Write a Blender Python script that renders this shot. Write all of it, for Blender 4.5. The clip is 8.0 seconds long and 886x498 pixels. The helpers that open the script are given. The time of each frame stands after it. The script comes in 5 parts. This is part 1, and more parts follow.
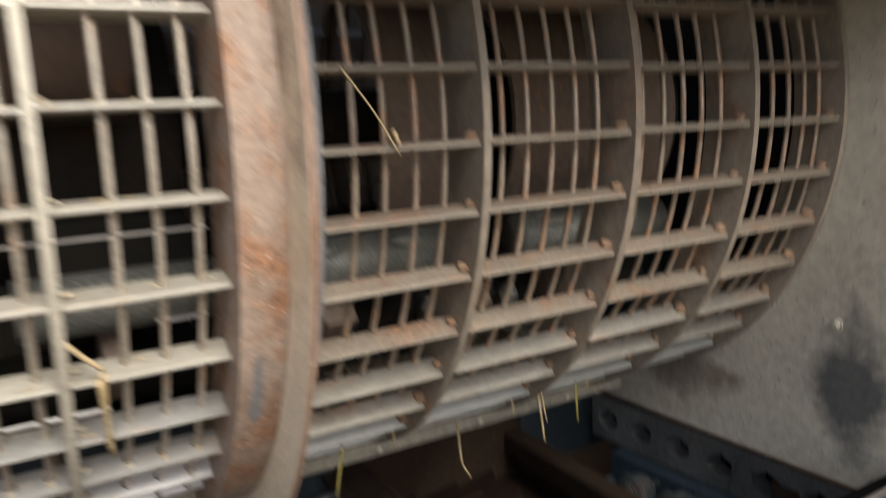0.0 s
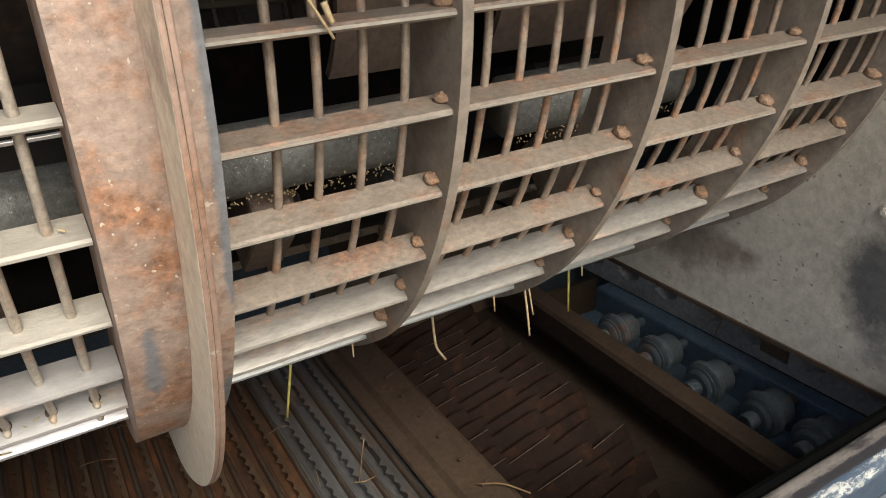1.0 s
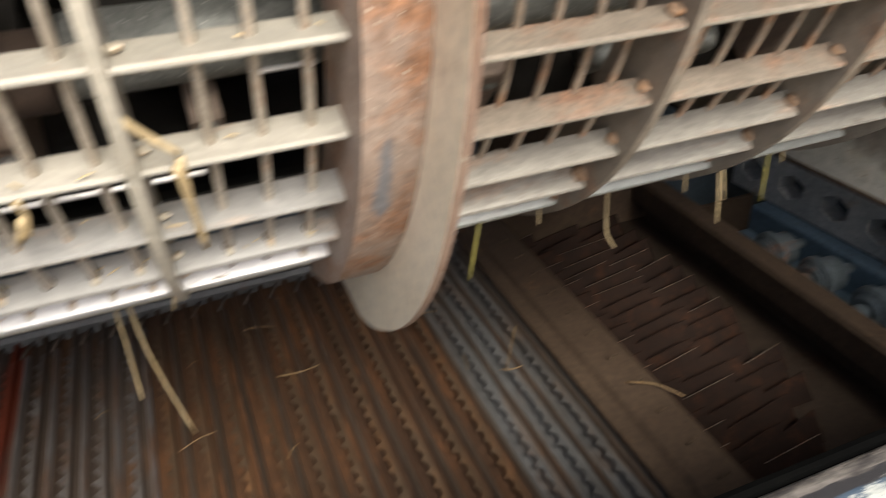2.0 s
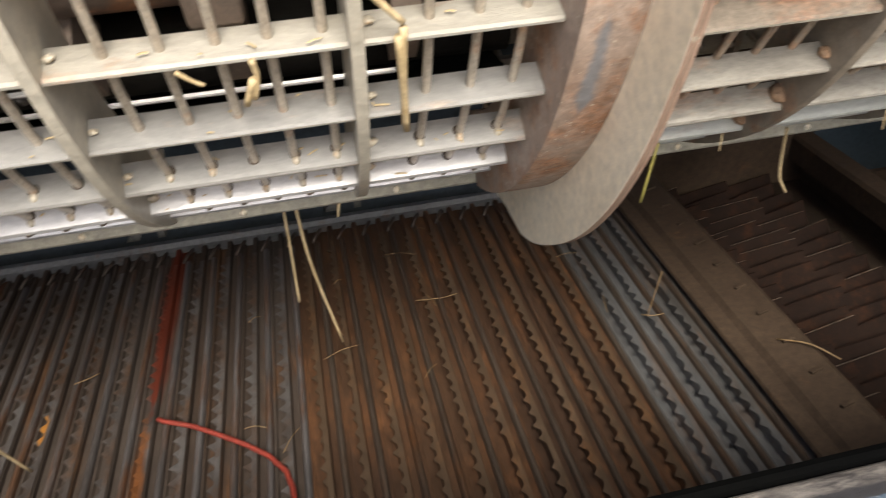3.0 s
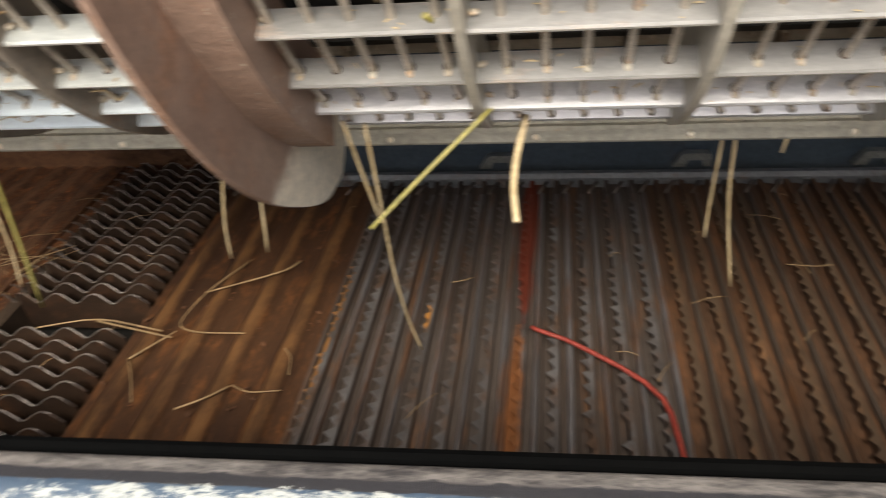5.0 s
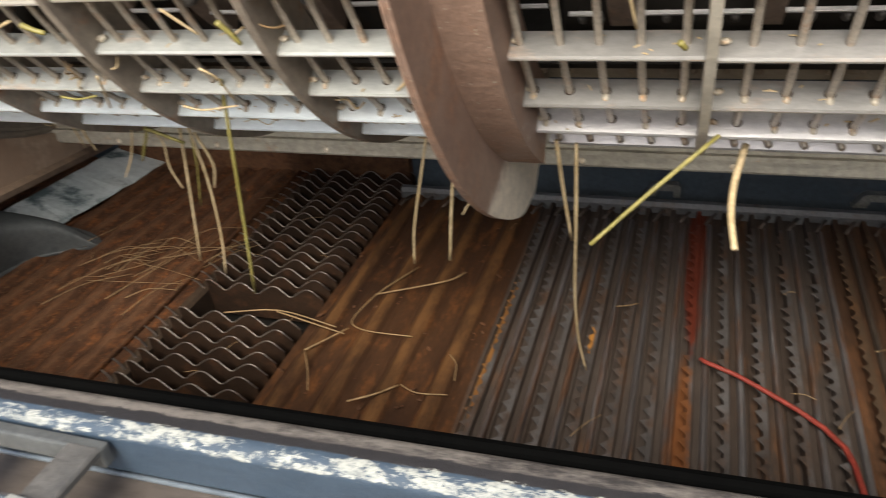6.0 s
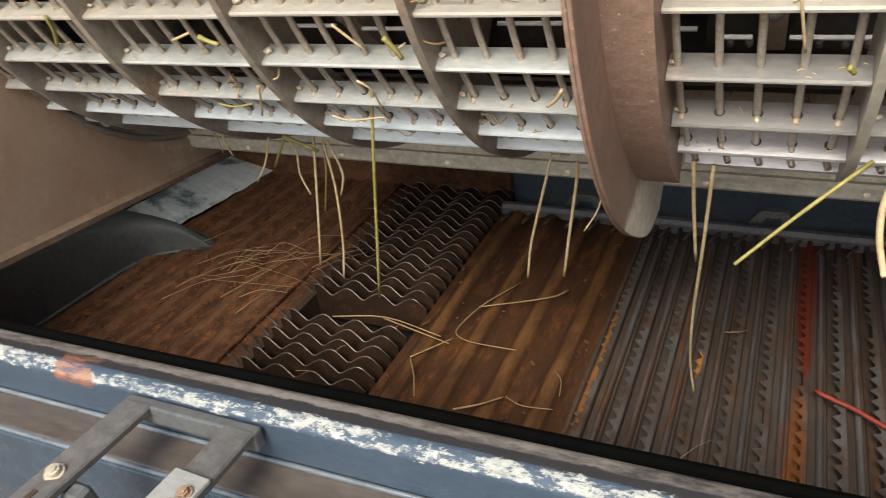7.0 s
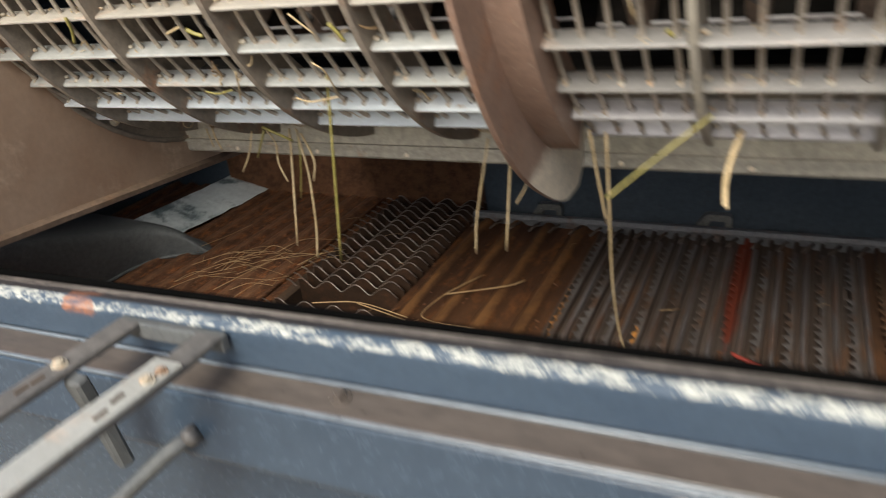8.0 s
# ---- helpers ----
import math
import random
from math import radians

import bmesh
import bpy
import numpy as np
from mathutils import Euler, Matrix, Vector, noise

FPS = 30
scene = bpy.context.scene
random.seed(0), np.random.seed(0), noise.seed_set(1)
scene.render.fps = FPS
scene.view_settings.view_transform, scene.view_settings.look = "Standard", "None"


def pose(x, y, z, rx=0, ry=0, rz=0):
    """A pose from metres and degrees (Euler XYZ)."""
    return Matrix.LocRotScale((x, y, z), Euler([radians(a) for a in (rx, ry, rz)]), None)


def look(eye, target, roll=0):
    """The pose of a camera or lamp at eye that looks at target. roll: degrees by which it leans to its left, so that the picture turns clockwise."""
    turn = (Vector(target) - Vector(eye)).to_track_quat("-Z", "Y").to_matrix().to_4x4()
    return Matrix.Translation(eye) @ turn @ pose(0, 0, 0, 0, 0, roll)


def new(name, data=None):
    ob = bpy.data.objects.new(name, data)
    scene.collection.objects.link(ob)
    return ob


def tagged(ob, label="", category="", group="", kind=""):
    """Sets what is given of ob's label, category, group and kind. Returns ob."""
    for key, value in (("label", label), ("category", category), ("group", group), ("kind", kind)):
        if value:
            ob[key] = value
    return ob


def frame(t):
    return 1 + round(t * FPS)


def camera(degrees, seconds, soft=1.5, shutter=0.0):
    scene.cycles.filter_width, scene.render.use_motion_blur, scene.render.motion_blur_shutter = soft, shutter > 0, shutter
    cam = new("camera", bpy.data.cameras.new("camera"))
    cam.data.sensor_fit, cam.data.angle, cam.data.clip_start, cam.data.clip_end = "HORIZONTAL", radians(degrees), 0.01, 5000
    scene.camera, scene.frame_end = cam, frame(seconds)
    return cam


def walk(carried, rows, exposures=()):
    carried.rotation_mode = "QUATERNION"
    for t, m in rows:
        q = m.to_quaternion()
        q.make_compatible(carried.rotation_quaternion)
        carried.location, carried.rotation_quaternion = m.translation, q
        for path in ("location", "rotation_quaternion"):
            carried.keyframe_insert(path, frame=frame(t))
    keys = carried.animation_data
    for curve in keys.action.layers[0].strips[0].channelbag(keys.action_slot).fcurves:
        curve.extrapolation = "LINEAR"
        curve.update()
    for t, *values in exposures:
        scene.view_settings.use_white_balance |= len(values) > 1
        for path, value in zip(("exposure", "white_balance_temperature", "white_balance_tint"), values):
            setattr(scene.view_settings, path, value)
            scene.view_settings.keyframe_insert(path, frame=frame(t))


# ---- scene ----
cam = camera(61.4, 8.0, 0.95, 0.65)
PATH = [
    (0, (-0.1702, 0.1257, 0.5887), (0.8028, 1.8379, 0.2397), -2.51),
    (0.5, (-0.0878, 0.2133, 0.6013), (0.8309, 1.8083, -0.1810), -2.10),
    (1, (-0.0878, 0.2426, 0.6220), (0.8129, 1.7931, -0.2639), -1.89),
    (1.5, (-0.0940, 0.2565, 0.6040), (0.7537, 1.7932, -0.3551), -1.97),
    (2, (-0.1401, 0.2611, 0.5788), (0.4464, 1.8613, -0.4679), -2.90),
    (2.2, (-0.1566, 0.2562, 0.5710), (0.3563, 1.8642, -0.5020), -3.23),
    (3.3, (-0.1964, 0.2566, 0.5466), (0.0161, 1.8991, -0.5745), -3.98),
    (3.5, (-0.2137, 0.2529, 0.5409), (-0.0354, 1.9017, -0.5770), -4.03),
    (4, (-0.2610, 0.2441, 0.5317), (-0.1945, 1.8993, -0.5889), -4.44),
    (4.5, (-0.3208, 0.2395, 0.5269), (-0.4119, 1.8784, -0.6157), -4.76),
    (5, (-0.3592, 0.2238, 0.5296), (-0.6549, 1.8541, -0.5906), -5.52),
    (5.2, (-0.3748, 0.2202, 0.5307), (-0.7413, 1.8435, -0.5786), -5.57),
    (6.3, (-0.4212, 0.1840, 0.5435), (-1.0965, 1.7658, -0.4772), -6.70),
    (6.5, (-0.4299, 0.1782, 0.5449), (-1.1440, 1.7516, -0.4623), -6.72),
    (7, (-0.4457, 0.1641, 0.5478), (-1.2327, 1.7171, -0.4366), -6.73),
    (7.5, (-0.4212, 0.1376, 0.5467), (-1.2494, 1.6940, -0.3976), -6.67),
    (7.8, (-0.3802, 0.1042, 0.5501), (-1.2102, 1.6713, -0.3748), -6.25),
    (8, (-0.3405, 0.0637, 0.5210), (-1.1669, 1.6712, -0.3351), -6.89),
]
walk(cam, [(t, look(eye, target, roll)) for t, eye, target, roll in PATH],
     [(0, 0.67), (0.5, 0.85), (1, 0.92), (2, 1.11), (3.3, 1.2), (4.0, 1.26), (4.5, 1.26), (5.2, 1.12), (6.3, 0.96), (8, 0.92)])

# ---- world, sun, exposure ----
world = bpy.data.worlds.new("sky")
scene.world = world
world.use_nodes = True
wn = world.node_tree
sky = wn.nodes.new("ShaderNodeTexSky")
sky.sky_type = 'NISHITA'
sky.sun_disc = False
sky.sun_elevation, sky.sun_rotation = radians(45), radians(180)
sky.air_density, sky.dust_density = 1.0, 3.0
wn.nodes["Background"].inputs["Strength"].default_value = 0.14
wn.links.new(sky.outputs["Color"], wn.nodes["Background"].inputs["Color"])
sun_data = bpy.data.lights.new("sun", 'SUN')
sun_data.energy, sun_data.angle, sun_data.color = 2.5, radians(31), (1.0, 0.985, 0.88)
sun = new("sun", sun_data)
sun.matrix_world = look((0, 0, 0), (-0.02, 1.0, -1.04))
scene.view_settings.exposure = 1.0


# ---- materials ----
def material(name):
    m = bpy.data.materials.new(name)
    m.use_nodes = True
    nt = m.node_tree
    return m, nt, nt.nodes["Principled BSDF"]


def noise_tex(nt, scale, detail=4.0, rough=0.6, stretch=None, offset=0.0):
    """Noise in world space; stretch squeezes it along an axis."""
    geo = nt.nodes.new("ShaderNodeNewGeometry")
    mp = nt.nodes.new("ShaderNodeMapping")
    mp.inputs["Location"].default_value = (offset, offset * 0.7, offset * 1.3)
    if stretch:
        mp.inputs["Scale"].default_value = stretch
    nt.links.new(geo.outputs["Position"], mp.inputs["Vector"])
    tex = nt.nodes.new("ShaderNodeTexNoise")
    tex.inputs["Scale"].default_value = scale
    tex.inputs["Detail"].default_value = detail
    tex.inputs["Roughness"].default_value = rough
    nt.links.new(mp.outputs["Vector"], tex.inputs["Vector"])
    return tex.outputs["Fac"]


def ramp(nt, fac, a, b, ca=(0, 0, 0), cb=(1, 1, 1)):
    r = nt.nodes.new("ShaderNodeValToRGB")
    r.color_ramp.elements[0].position, r.color_ramp.elements[1].position = a, b
    r.color_ramp.elements[0].color, r.color_ramp.elements[1].color = (*ca, 1), (*cb, 1)
    nt.links.new(fac, r.inputs["Fac"])
    return r.outputs["Color"]


def blend(nt, fac, a, b, mode='MIX'):
    x = nt.nodes.new("ShaderNodeMix")
    x.data_type, x.blend_type = 'RGBA', mode
    for key, v in ((0, fac), (6, a), (7, b)):
        if isinstance(v, (int, float)):
            x.inputs[key].default_value = v
        elif isinstance(v, tuple):
            x.inputs[key].default_value = (*v, 1)
        else:
            nt.links.new(v, x.inputs[key])
    return x.outputs[2]


def bump(nt, bsdf, height, strength, dist=0.002):
    b = nt.nodes.new("ShaderNodeBump")
    b.inputs["Strength"].default_value, b.inputs["Distance"].default_value = strength, dist
    nt.links.new(height, b.inputs["Height"])
    nt.links.new(b.outputs["Normal"], bsdf.inputs["Normal"])


def stain_shade_mask(nt, x, half, y0, y1, ragged, axes=("X", "Y"), cores=(0.0, 0.6)):
    """A ragged mark round x, from y0 to y1: rust, worn tone, painted shade."""
    geo = nt.nodes.new("ShaderNodeNewGeometry")
    sep = nt.nodes.new("ShaderNodeSeparateXYZ")
    nt.links.new(geo.outputs["Position"], sep.inputs["Vector"])
    fac = ragged
    for axis, centre, reach, core in ((axes[0], x, half, cores[0]), (axes[1], (y0 + y1) / 2, (y1 - y0) / 2, cores[1])):
        off = nt.nodes.new("ShaderNodeMath")
        off.operation = 'SUBTRACT'
        off.inputs[1].default_value = centre
        nt.links.new(sep.outputs[axis], off.inputs[0])
        size = nt.nodes.new("ShaderNodeMath")
        size.operation = 'ABSOLUTE'
        nt.links.new(off.outputs["Value"], size.inputs[0])
        r = nt.nodes.new("ShaderNodeMapRange")
        r.inputs["From Min"].default_value, r.inputs["From Max"].default_value = reach * core, reach * 1.5
        r.inputs["To Min"].default_value, r.inputs["To Max"].default_value = 0.34, -0.5
        nt.links.new(size.outputs["Value"], r.inputs["Value"])
        add = nt.nodes.new("ShaderNodeMath")
        nt.links.new(fac, add.inputs[0])
        nt.links.new(r.outputs["Result"], add.inputs[1])
        fac = add.outputs["Value"]
    return ramp(nt, fac, 0.78, 1.02)


def sheet(name, base, base2, rust=(0.22, 0.09, 0.035), rust_from=0.55, rust_to=0.7, metal=0.0, rough=(0.45, 0.8),
          big=6.0, fine=120.0, stretch=None, speck=None, relief=0.35, seed=0.0, stains_or_shade=(), axes=("X", "Y"), cores=(0.0, 0.6), mottle=0.6, crest=None):
    """Old sheet metal: two base tones in broad patches, rust where a second noise is high, fine grain and pitting."""
    m, nt, p = material(name)
    broad = noise_tex(nt, big, 6, 0.65, stretch, seed)
    grain = noise_tex(nt, fine, 4, 0.7, stretch, seed + 3)
    patch = noise_tex(nt, big * 2.3, 8, 0.7, stretch, seed + 9)
    col = blend(nt, ramp(nt, broad, 0.35, 0.65), base, base2)
    mask = ramp(nt, patch, rust_from, rust_to)
    col = blend(nt, mask, col, blend(nt, ramp(nt, grain, 0.3, 0.7), rust, tuple(c * 1.9 for c in rust)))
    col = blend(nt, mottle, col, ramp(nt, grain, 0.25, 0.75, (0.35, 0.35, 0.35), (1.35, 1.32, 1.28)), 'MULTIPLY')
    if speck:
        dots = noise_tex(nt, fine * 1.7, 2, 0.5, None, seed + 20)
        col = blend(nt, ramp(nt, dots, 0.68, 0.72), col, speck)
    if crest:
        geo = nt.nodes.new("ShaderNodeNewGeometry")
        sep = nt.nodes.new("ShaderNodeSeparateXYZ")
        nt.links.new(geo.outputs["Position"], sep.inputs["Vector"])
        high = nt.nodes.new("ShaderNodeMapRange")
        high.inputs["From Min"].default_value, high.inputs["From Max"].default_value = crest[0], crest[1]
        nt.links.new(sep.outputs["Z"], high.inputs["Value"])
        rub = nt.nodes.new("ShaderNodeMath")
        rub.operation = 'MULTIPLY'
        nt.links.new(high.outputs["Result"], rub.inputs[0])
        nt.links.new(ramp(nt, patch, 0.35, 0.62), rub.inputs[1])
        col = blend(nt, rub.outputs["Value"], col, crest[2])
    for x, half, y0, y1, tone in stains_or_shade:
        col = blend(nt, stain_shade_mask(nt, x, half, y0, y1, patch, axes, cores), col, blend(nt, ramp(nt, grain, 0.3, 0.7), tone, tuple(c * 1.6 for c in tone)))
    nt.links.new(col, p.inputs["Base Color"])
    rr = nt.nodes.new("ShaderNodeMapRange")
    rr.inputs["To Min"].default_value, rr.inputs["To Max"].default_value = rough
    nt.links.new(grain, rr.inputs["Value"])
    nt.links.new(rr.outputs["Result"], p.inputs["Roughness"])
    if metal:
        mm = nt.nodes.new("ShaderNodeMath")
        mm.operation = 'MULTIPLY_ADD'
        mm.inputs[1].default_value, mm.inputs[2].default_value = -metal, metal
        nt.links.new(mask, mm.inputs[0])
        nt.links.new(mm.outputs["Value"], p.inputs["Metallic"])
    bump(nt, p, grain, relief)
    return m


BAR = sheet("dusty_steel_bar", (0.305, 0.279, 0.234), (0.395, 0.36, 0.306), (0.24, 0.125, 0.065), 0.58, 0.78, 0.2, (0.4, 0.7), 16, 330, (0.4, 1, 1), seed=1, mottle=0.3)
BAR_RUST = sheet("rusty_steel_bar", (0.185, 0.15, 0.119), (0.264, 0.22, 0.176), (0.165, 0.088, 0.054), 0.5, 0.68, 0.15, (0.45, 0.75), 16, 330, (0.75, 1, 1), seed=41, mottle=0.65)
WORN_BAR = sheet("half_polished_bar", (0.32, 0.295, 0.262), (0.42, 0.395, 0.355), (0.27, 0.17, 0.115), 0.54, 0.74, 0.4, (0.28, 0.5), 16, 330, (0.35, 1, 1), seed=42, relief=0.15, mottle=0.5)
WORN_MID = sheet("worn_grey_bar", (0.259, 0.248, 0.233), (0.347, 0.333, 0.319), (0.286, 0.204, 0.149), 0.56, 0.74, 0.35, (0.3, 0.5), 16, 330, (0.35, 1, 1), seed=55, relief=0.12, mottle=0.3)
WORN_COOL = sheet("worn_cool_bar", (0.42, 0.425, 0.40), (0.54, 0.55, 0.525), (0.30, 0.21, 0.15), 0.56, 0.74, 0.4, (0.28, 0.48), 16, 330, (0.35, 1, 1), seed=58, relief=0.12, mottle=0.3)
RIB_PALE = sheet("dusty_pale_rib", (0.429, 0.39, 0.325), (0.546, 0.501, 0.423), (0.338, 0.208, 0.117), 0.6, 0.78, 0.2, (0.35, 0.6), 10, 140, seed=59, mottle=0.4)
BAR_EDGE = sheet("rubbed_bar_edge", (0.46, 0.43, 0.38), (0.62, 0.59, 0.54), (0.30, 0.19, 0.12), 0.55, 0.72, 0.4, (0.25, 0.45), 20, 330, (0.35, 1, 1), seed=60, relief=0.1, mottle=0.3)
NUB = sheet("rubbed_weld_bead", (0.40, 0.345, 0.265), (0.52, 0.465, 0.37), (0.34, 0.2, 0.1), 0.5, 0.7, 0.2, (0.3, 0.5), 60, 300, seed=61, relief=0.3)
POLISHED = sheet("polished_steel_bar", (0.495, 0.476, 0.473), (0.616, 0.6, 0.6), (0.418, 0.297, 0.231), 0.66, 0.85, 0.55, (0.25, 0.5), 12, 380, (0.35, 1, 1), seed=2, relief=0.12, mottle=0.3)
# pale blue base stands in for the sky reflected in the low bars
POLISHED_SKY_TINT = sheet("sky_tinted_bar", (0.68, 0.735, 0.755), (0.78, 0.83, 0.85), (0.50, 0.44, 0.40), 0.64, 0.84, 0.25, (0.22, 0.4), 12, 380, (0.35, 1, 1), seed=54, relief=0.1, mottle=0.2)
RIB = sheet("brown_steel_rib", (0.235, 0.196, 0.16), (0.319, 0.272, 0.22), (0.215, 0.103, 0.0516), 0.55, 0.75, 0.2, (0.4, 0.7), 10, 140, seed=3, mottle=0.55)
WIRE = sheet("rod_steel", (0.40, 0.345, 0.285), (0.55, 0.49, 0.415), (0.28, 0.15, 0.08), 0.55, 0.75, 0.5, (0.25, 0.5), 14, 300, seed=4)
WIRE_RUST = sheet("rusty_rod_steel", (0.24, 0.19, 0.15), (0.36, 0.30, 0.24), (0.27, 0.135, 0.07), 0.48, 0.68, 0.3, (0.3, 0.55), 20, 300, seed=46)
WELD = sheet("rusty_weld", (0.24, 0.145, 0.085), (0.31, 0.205, 0.135), (0.28, 0.13, 0.055), rough=(0.7, 0.95), big=60, fine=300, relief=0.9, seed=5)
RING = sheet("worn_ring_steel", (0.30, 0.212, 0.165), (0.40, 0.315, 0.262), (0.205, 0.105, 0.06), 0.47, 0.63, 0.1, (0.45, 0.8), 14, 190, seed=6, speck=(0.5, 0.42, 0.33), stains_or_shade=((-0.026, 0.006, 0.49, 0.535, (0.12, 0.12, 0.125)), (-0.062, 0.008, 0.53, 0.56, (0.14, 0.135, 0.14)), (-0.027, 0.005, 0.56, 0.60, (0.13, 0.13, 0.13))))
RING_BROWN = sheet("brown_ring_steel", (0.25, 0.158, 0.118), (0.34, 0.235, 0.182), (0.176, 0.0924, 0.0546), 0.52, 0.68, 0.15, (0.4, 0.7), 9, 170, seed=56, speck=(0.42, 0.36, 0.28), mottle=0.45)
FIN = sheet("bare_fin_steel", (0.74, 0.63, 0.475), (0.84, 0.74, 0.585), (0.27, 0.18, 0.10), 0.66, 0.84, 0.25, (0.45, 0.75), 10, 150, seed=7, mottle=0.4, stains_or_shade=((0.5, 0.6, 0.47, 1.47, (0.25, 0.185, 0.14)),), axes=("Y", "Z"), cores=(0.8, 0.3))
FIN_TIP = sheet("tip_worn_fin_steel", (0.25, 0.158, 0.118), (0.34, 0.235, 0.182), (0.2, 0.105, 0.062), 0.54, 0.7, 0.1, (0.45, 0.75), 9, 170, seed=47, mottle=0.5, stains_or_shade=((0.71, 0.12, 0.19, 0.31, (0.58, 0.51, 0.41)),), axes=("Y", "Z"), cores=(0.8, 0.7))
RAIL_LOW = sheet("dusty_low_rail", (0.36, 0.33, 0.27), (0.46, 0.42, 0.34), (0.3, 0.17, 0.08), 0.6, 0.75, 0.0, (0.6, 0.9), 12, 150, seed=8)
# first entry: a soft shadow painted on the wall; second: dirt below the opening
WALL_SHADE_DIRT = ((0.504, 0.09, 0.19, 0.47, (0.075, 0.073, 0.07)), (0.70, 0.17, 0.25, 0.355, (0.17, 0.14, 0.11)))
WALL = sheet("dusty_wall_sheet", (0.425, 0.388, 0.318), (0.535, 0.49, 0.408), (0.27, 0.21, 0.145), 0.6, 0.78, 0.0, (0.55, 0.85), 4, 110, seed=9, speck=(0.24, 0.205, 0.165), stains_or_shade=WALL_SHADE_DIRT, axes=("Y", "Z"), cores=(0.0, 0.0), mottle=0.45)
WALL_LEFT = sheet("brown_wall_sheet", (0.324, 0.198, 0.126), (0.444, 0.318, 0.222), (0.40, 0.30, 0.215), 0.56, 0.8, 0.0, (0.5, 0.8), 4, 150, (1, 1, 0.85), seed=10, mottle=0.2, relief=0.12)
PAN = sheet("rusty_pan", (0.0458, 0.0221, 0.0114), (0.0727, 0.0355, 0.017), (0.0885, 0.0364, 0.0135), 0.5, 0.7, 0.1, (0.45, 0.8), 7, 160, (1.0, 0.3, 1.0), seed=11)
STREAKS = ((-0.392, 0.019, 0.82, 1.3, (0.088, 0.017, 0.008)), (-0.398, 0.016, 0.4, 0.88, (0.115, 0.042, 0.014)), (-0.603, 0.006, 0.70, 0.98, (0.17, 0.075, 0.02)), (-0.497, 0.005, 0.825, 0.87, (0.33, 0.14, 0.025)))
PAN_GREY = sheet("grey_pan", (0.0468, 0.0315, 0.0234), (0.072, 0.0558, 0.0468), (0.0774, 0.036, 0.0162), 0.54, 0.68, 0.1, (0.5, 0.8), 9, 160, (1.6, 0.22, 1.0), seed=12, stains_or_shade=STREAKS)
SMOOTH_PAN = sheet("smooth_rust_pan", (0.0362, 0.0168, 0.00904), (0.0633, 0.0284, 0.0129), (0.0935, 0.0362, 0.0116), 0.5, 0.68, 0.05, (0.5, 0.8), 14, 190, (1.3, 0.4, 1.0), seed=13, stains_or_shade=STREAKS, crest=(0.0045, 0.0088, (0.135, 0.063, 0.023)))
RUST_PAN = sheet("crusted_pan", (0.0561, 0.0254, 0.0134), (0.0969, 0.0433, 0.0209), (0.134, 0.0494, 0.0172), 0.48, 0.64, 0.0, (0.6, 0.9), 30, 220, (1.0, 0.55, 1.0), seed=48, relief=1.0, speck=(0.24, 0.14, 0.065), crest=(0.003, 0.0058, (0.135, 0.066, 0.034)))
ANGLE = sheet("brown_angle", (0.052, 0.034, 0.023), (0.076, 0.051, 0.034), (0.075, 0.038, 0.02), 0.6, 0.8, rough=(0.5, 0.8), seed=14)
SIEVE = sheet("worn_sieve", (0.15, 0.125, 0.115), (0.27, 0.235, 0.21), (0.12, 0.06, 0.03), 0.58, 0.72, 0.7, (0.25, 0.45), 12, 160, seed=15)
# near-black base: the shade inside the machine is put into the colour
DARK = sheet("inside_shade", (0.010, 0.009, 0.008), (0.02, 0.017, 0.014), (0.025, 0.014, 0.009), 0.55, 0.7, 0.0, (0.6, 0.9), seed=16)
BLUE = sheet("dark_blue_paint", (0.0425, 0.0625, 0.0825), (0.06, 0.0825, 0.105), (0.05, 0.04, 0.035), 0.62, 0.8, 0.0, (0.4, 0.65), seed=17)
CHANNEL = sheet("channel_blue_paint", (0.109, 0.167, 0.226), (0.151, 0.217, 0.275), (0.084, 0.0755, 0.067), 0.6, 0.78, 0.0, (0.35, 0.6), seed=50)
SILL_BLUE = sheet("blue_panel_paint", (0.0323, 0.0485, 0.0714), (0.0442, 0.0629, 0.0867), (0.068, 0.0638, 0.0595), 0.68, 0.86, 0.0, (0.18, 0.34), 4, 90, seed=18, relief=0.06, mottle=0.35)
PALE_BLUE = sheet("pale_blue_panel", (0.52, 0.57, 0.57), (0.64, 0.67, 0.66), (0.075, 0.10, 0.105), 0.5, 0.6, 0.0, (0.4, 0.6), 5, 90, seed=19, mottle=0.3)
CHARCOAL = sheet("charcoal_shroud", (0.075, 0.08, 0.083), (0.105, 0.11, 0.11), (0.08, 0.06, 0.05), 0.62, 0.8, 0.0, (0.45, 0.7), seed=20)
ROTOR_GREY = sheet("grey_rotor_steel", (0.19, 0.195, 0.185), (0.26, 0.262, 0.245), (0.15, 0.13, 0.105), 0.6, 0.78, 0.3, (0.35, 0.6), 12, 260, seed=21, speck=(0.5, 0.49, 0.44), mottle=0.8)
ROTOR_BROWN = sheet("brown_rotor_steel", (0.07, 0.048, 0.038), (0.11, 0.076, 0.058), rough=(0.5, 0.8), seed=22)
VANE = sheet("brown_vane", (0.19, 0.14, 0.11), (0.25, 0.19, 0.15), (0.2, 0.11, 0.06), 0.6, 0.78, 0.0, (0.6, 0.85), 8, 130, seed=49)
COMB = sheet("grey_comb_plate", (0.362, 0.362, 0.35), (0.533, 0.522, 0.494), (0.235, 0.168, 0.118), 0.6, 0.75, 0.0, (0.5, 0.75), 10, 140, seed=51)
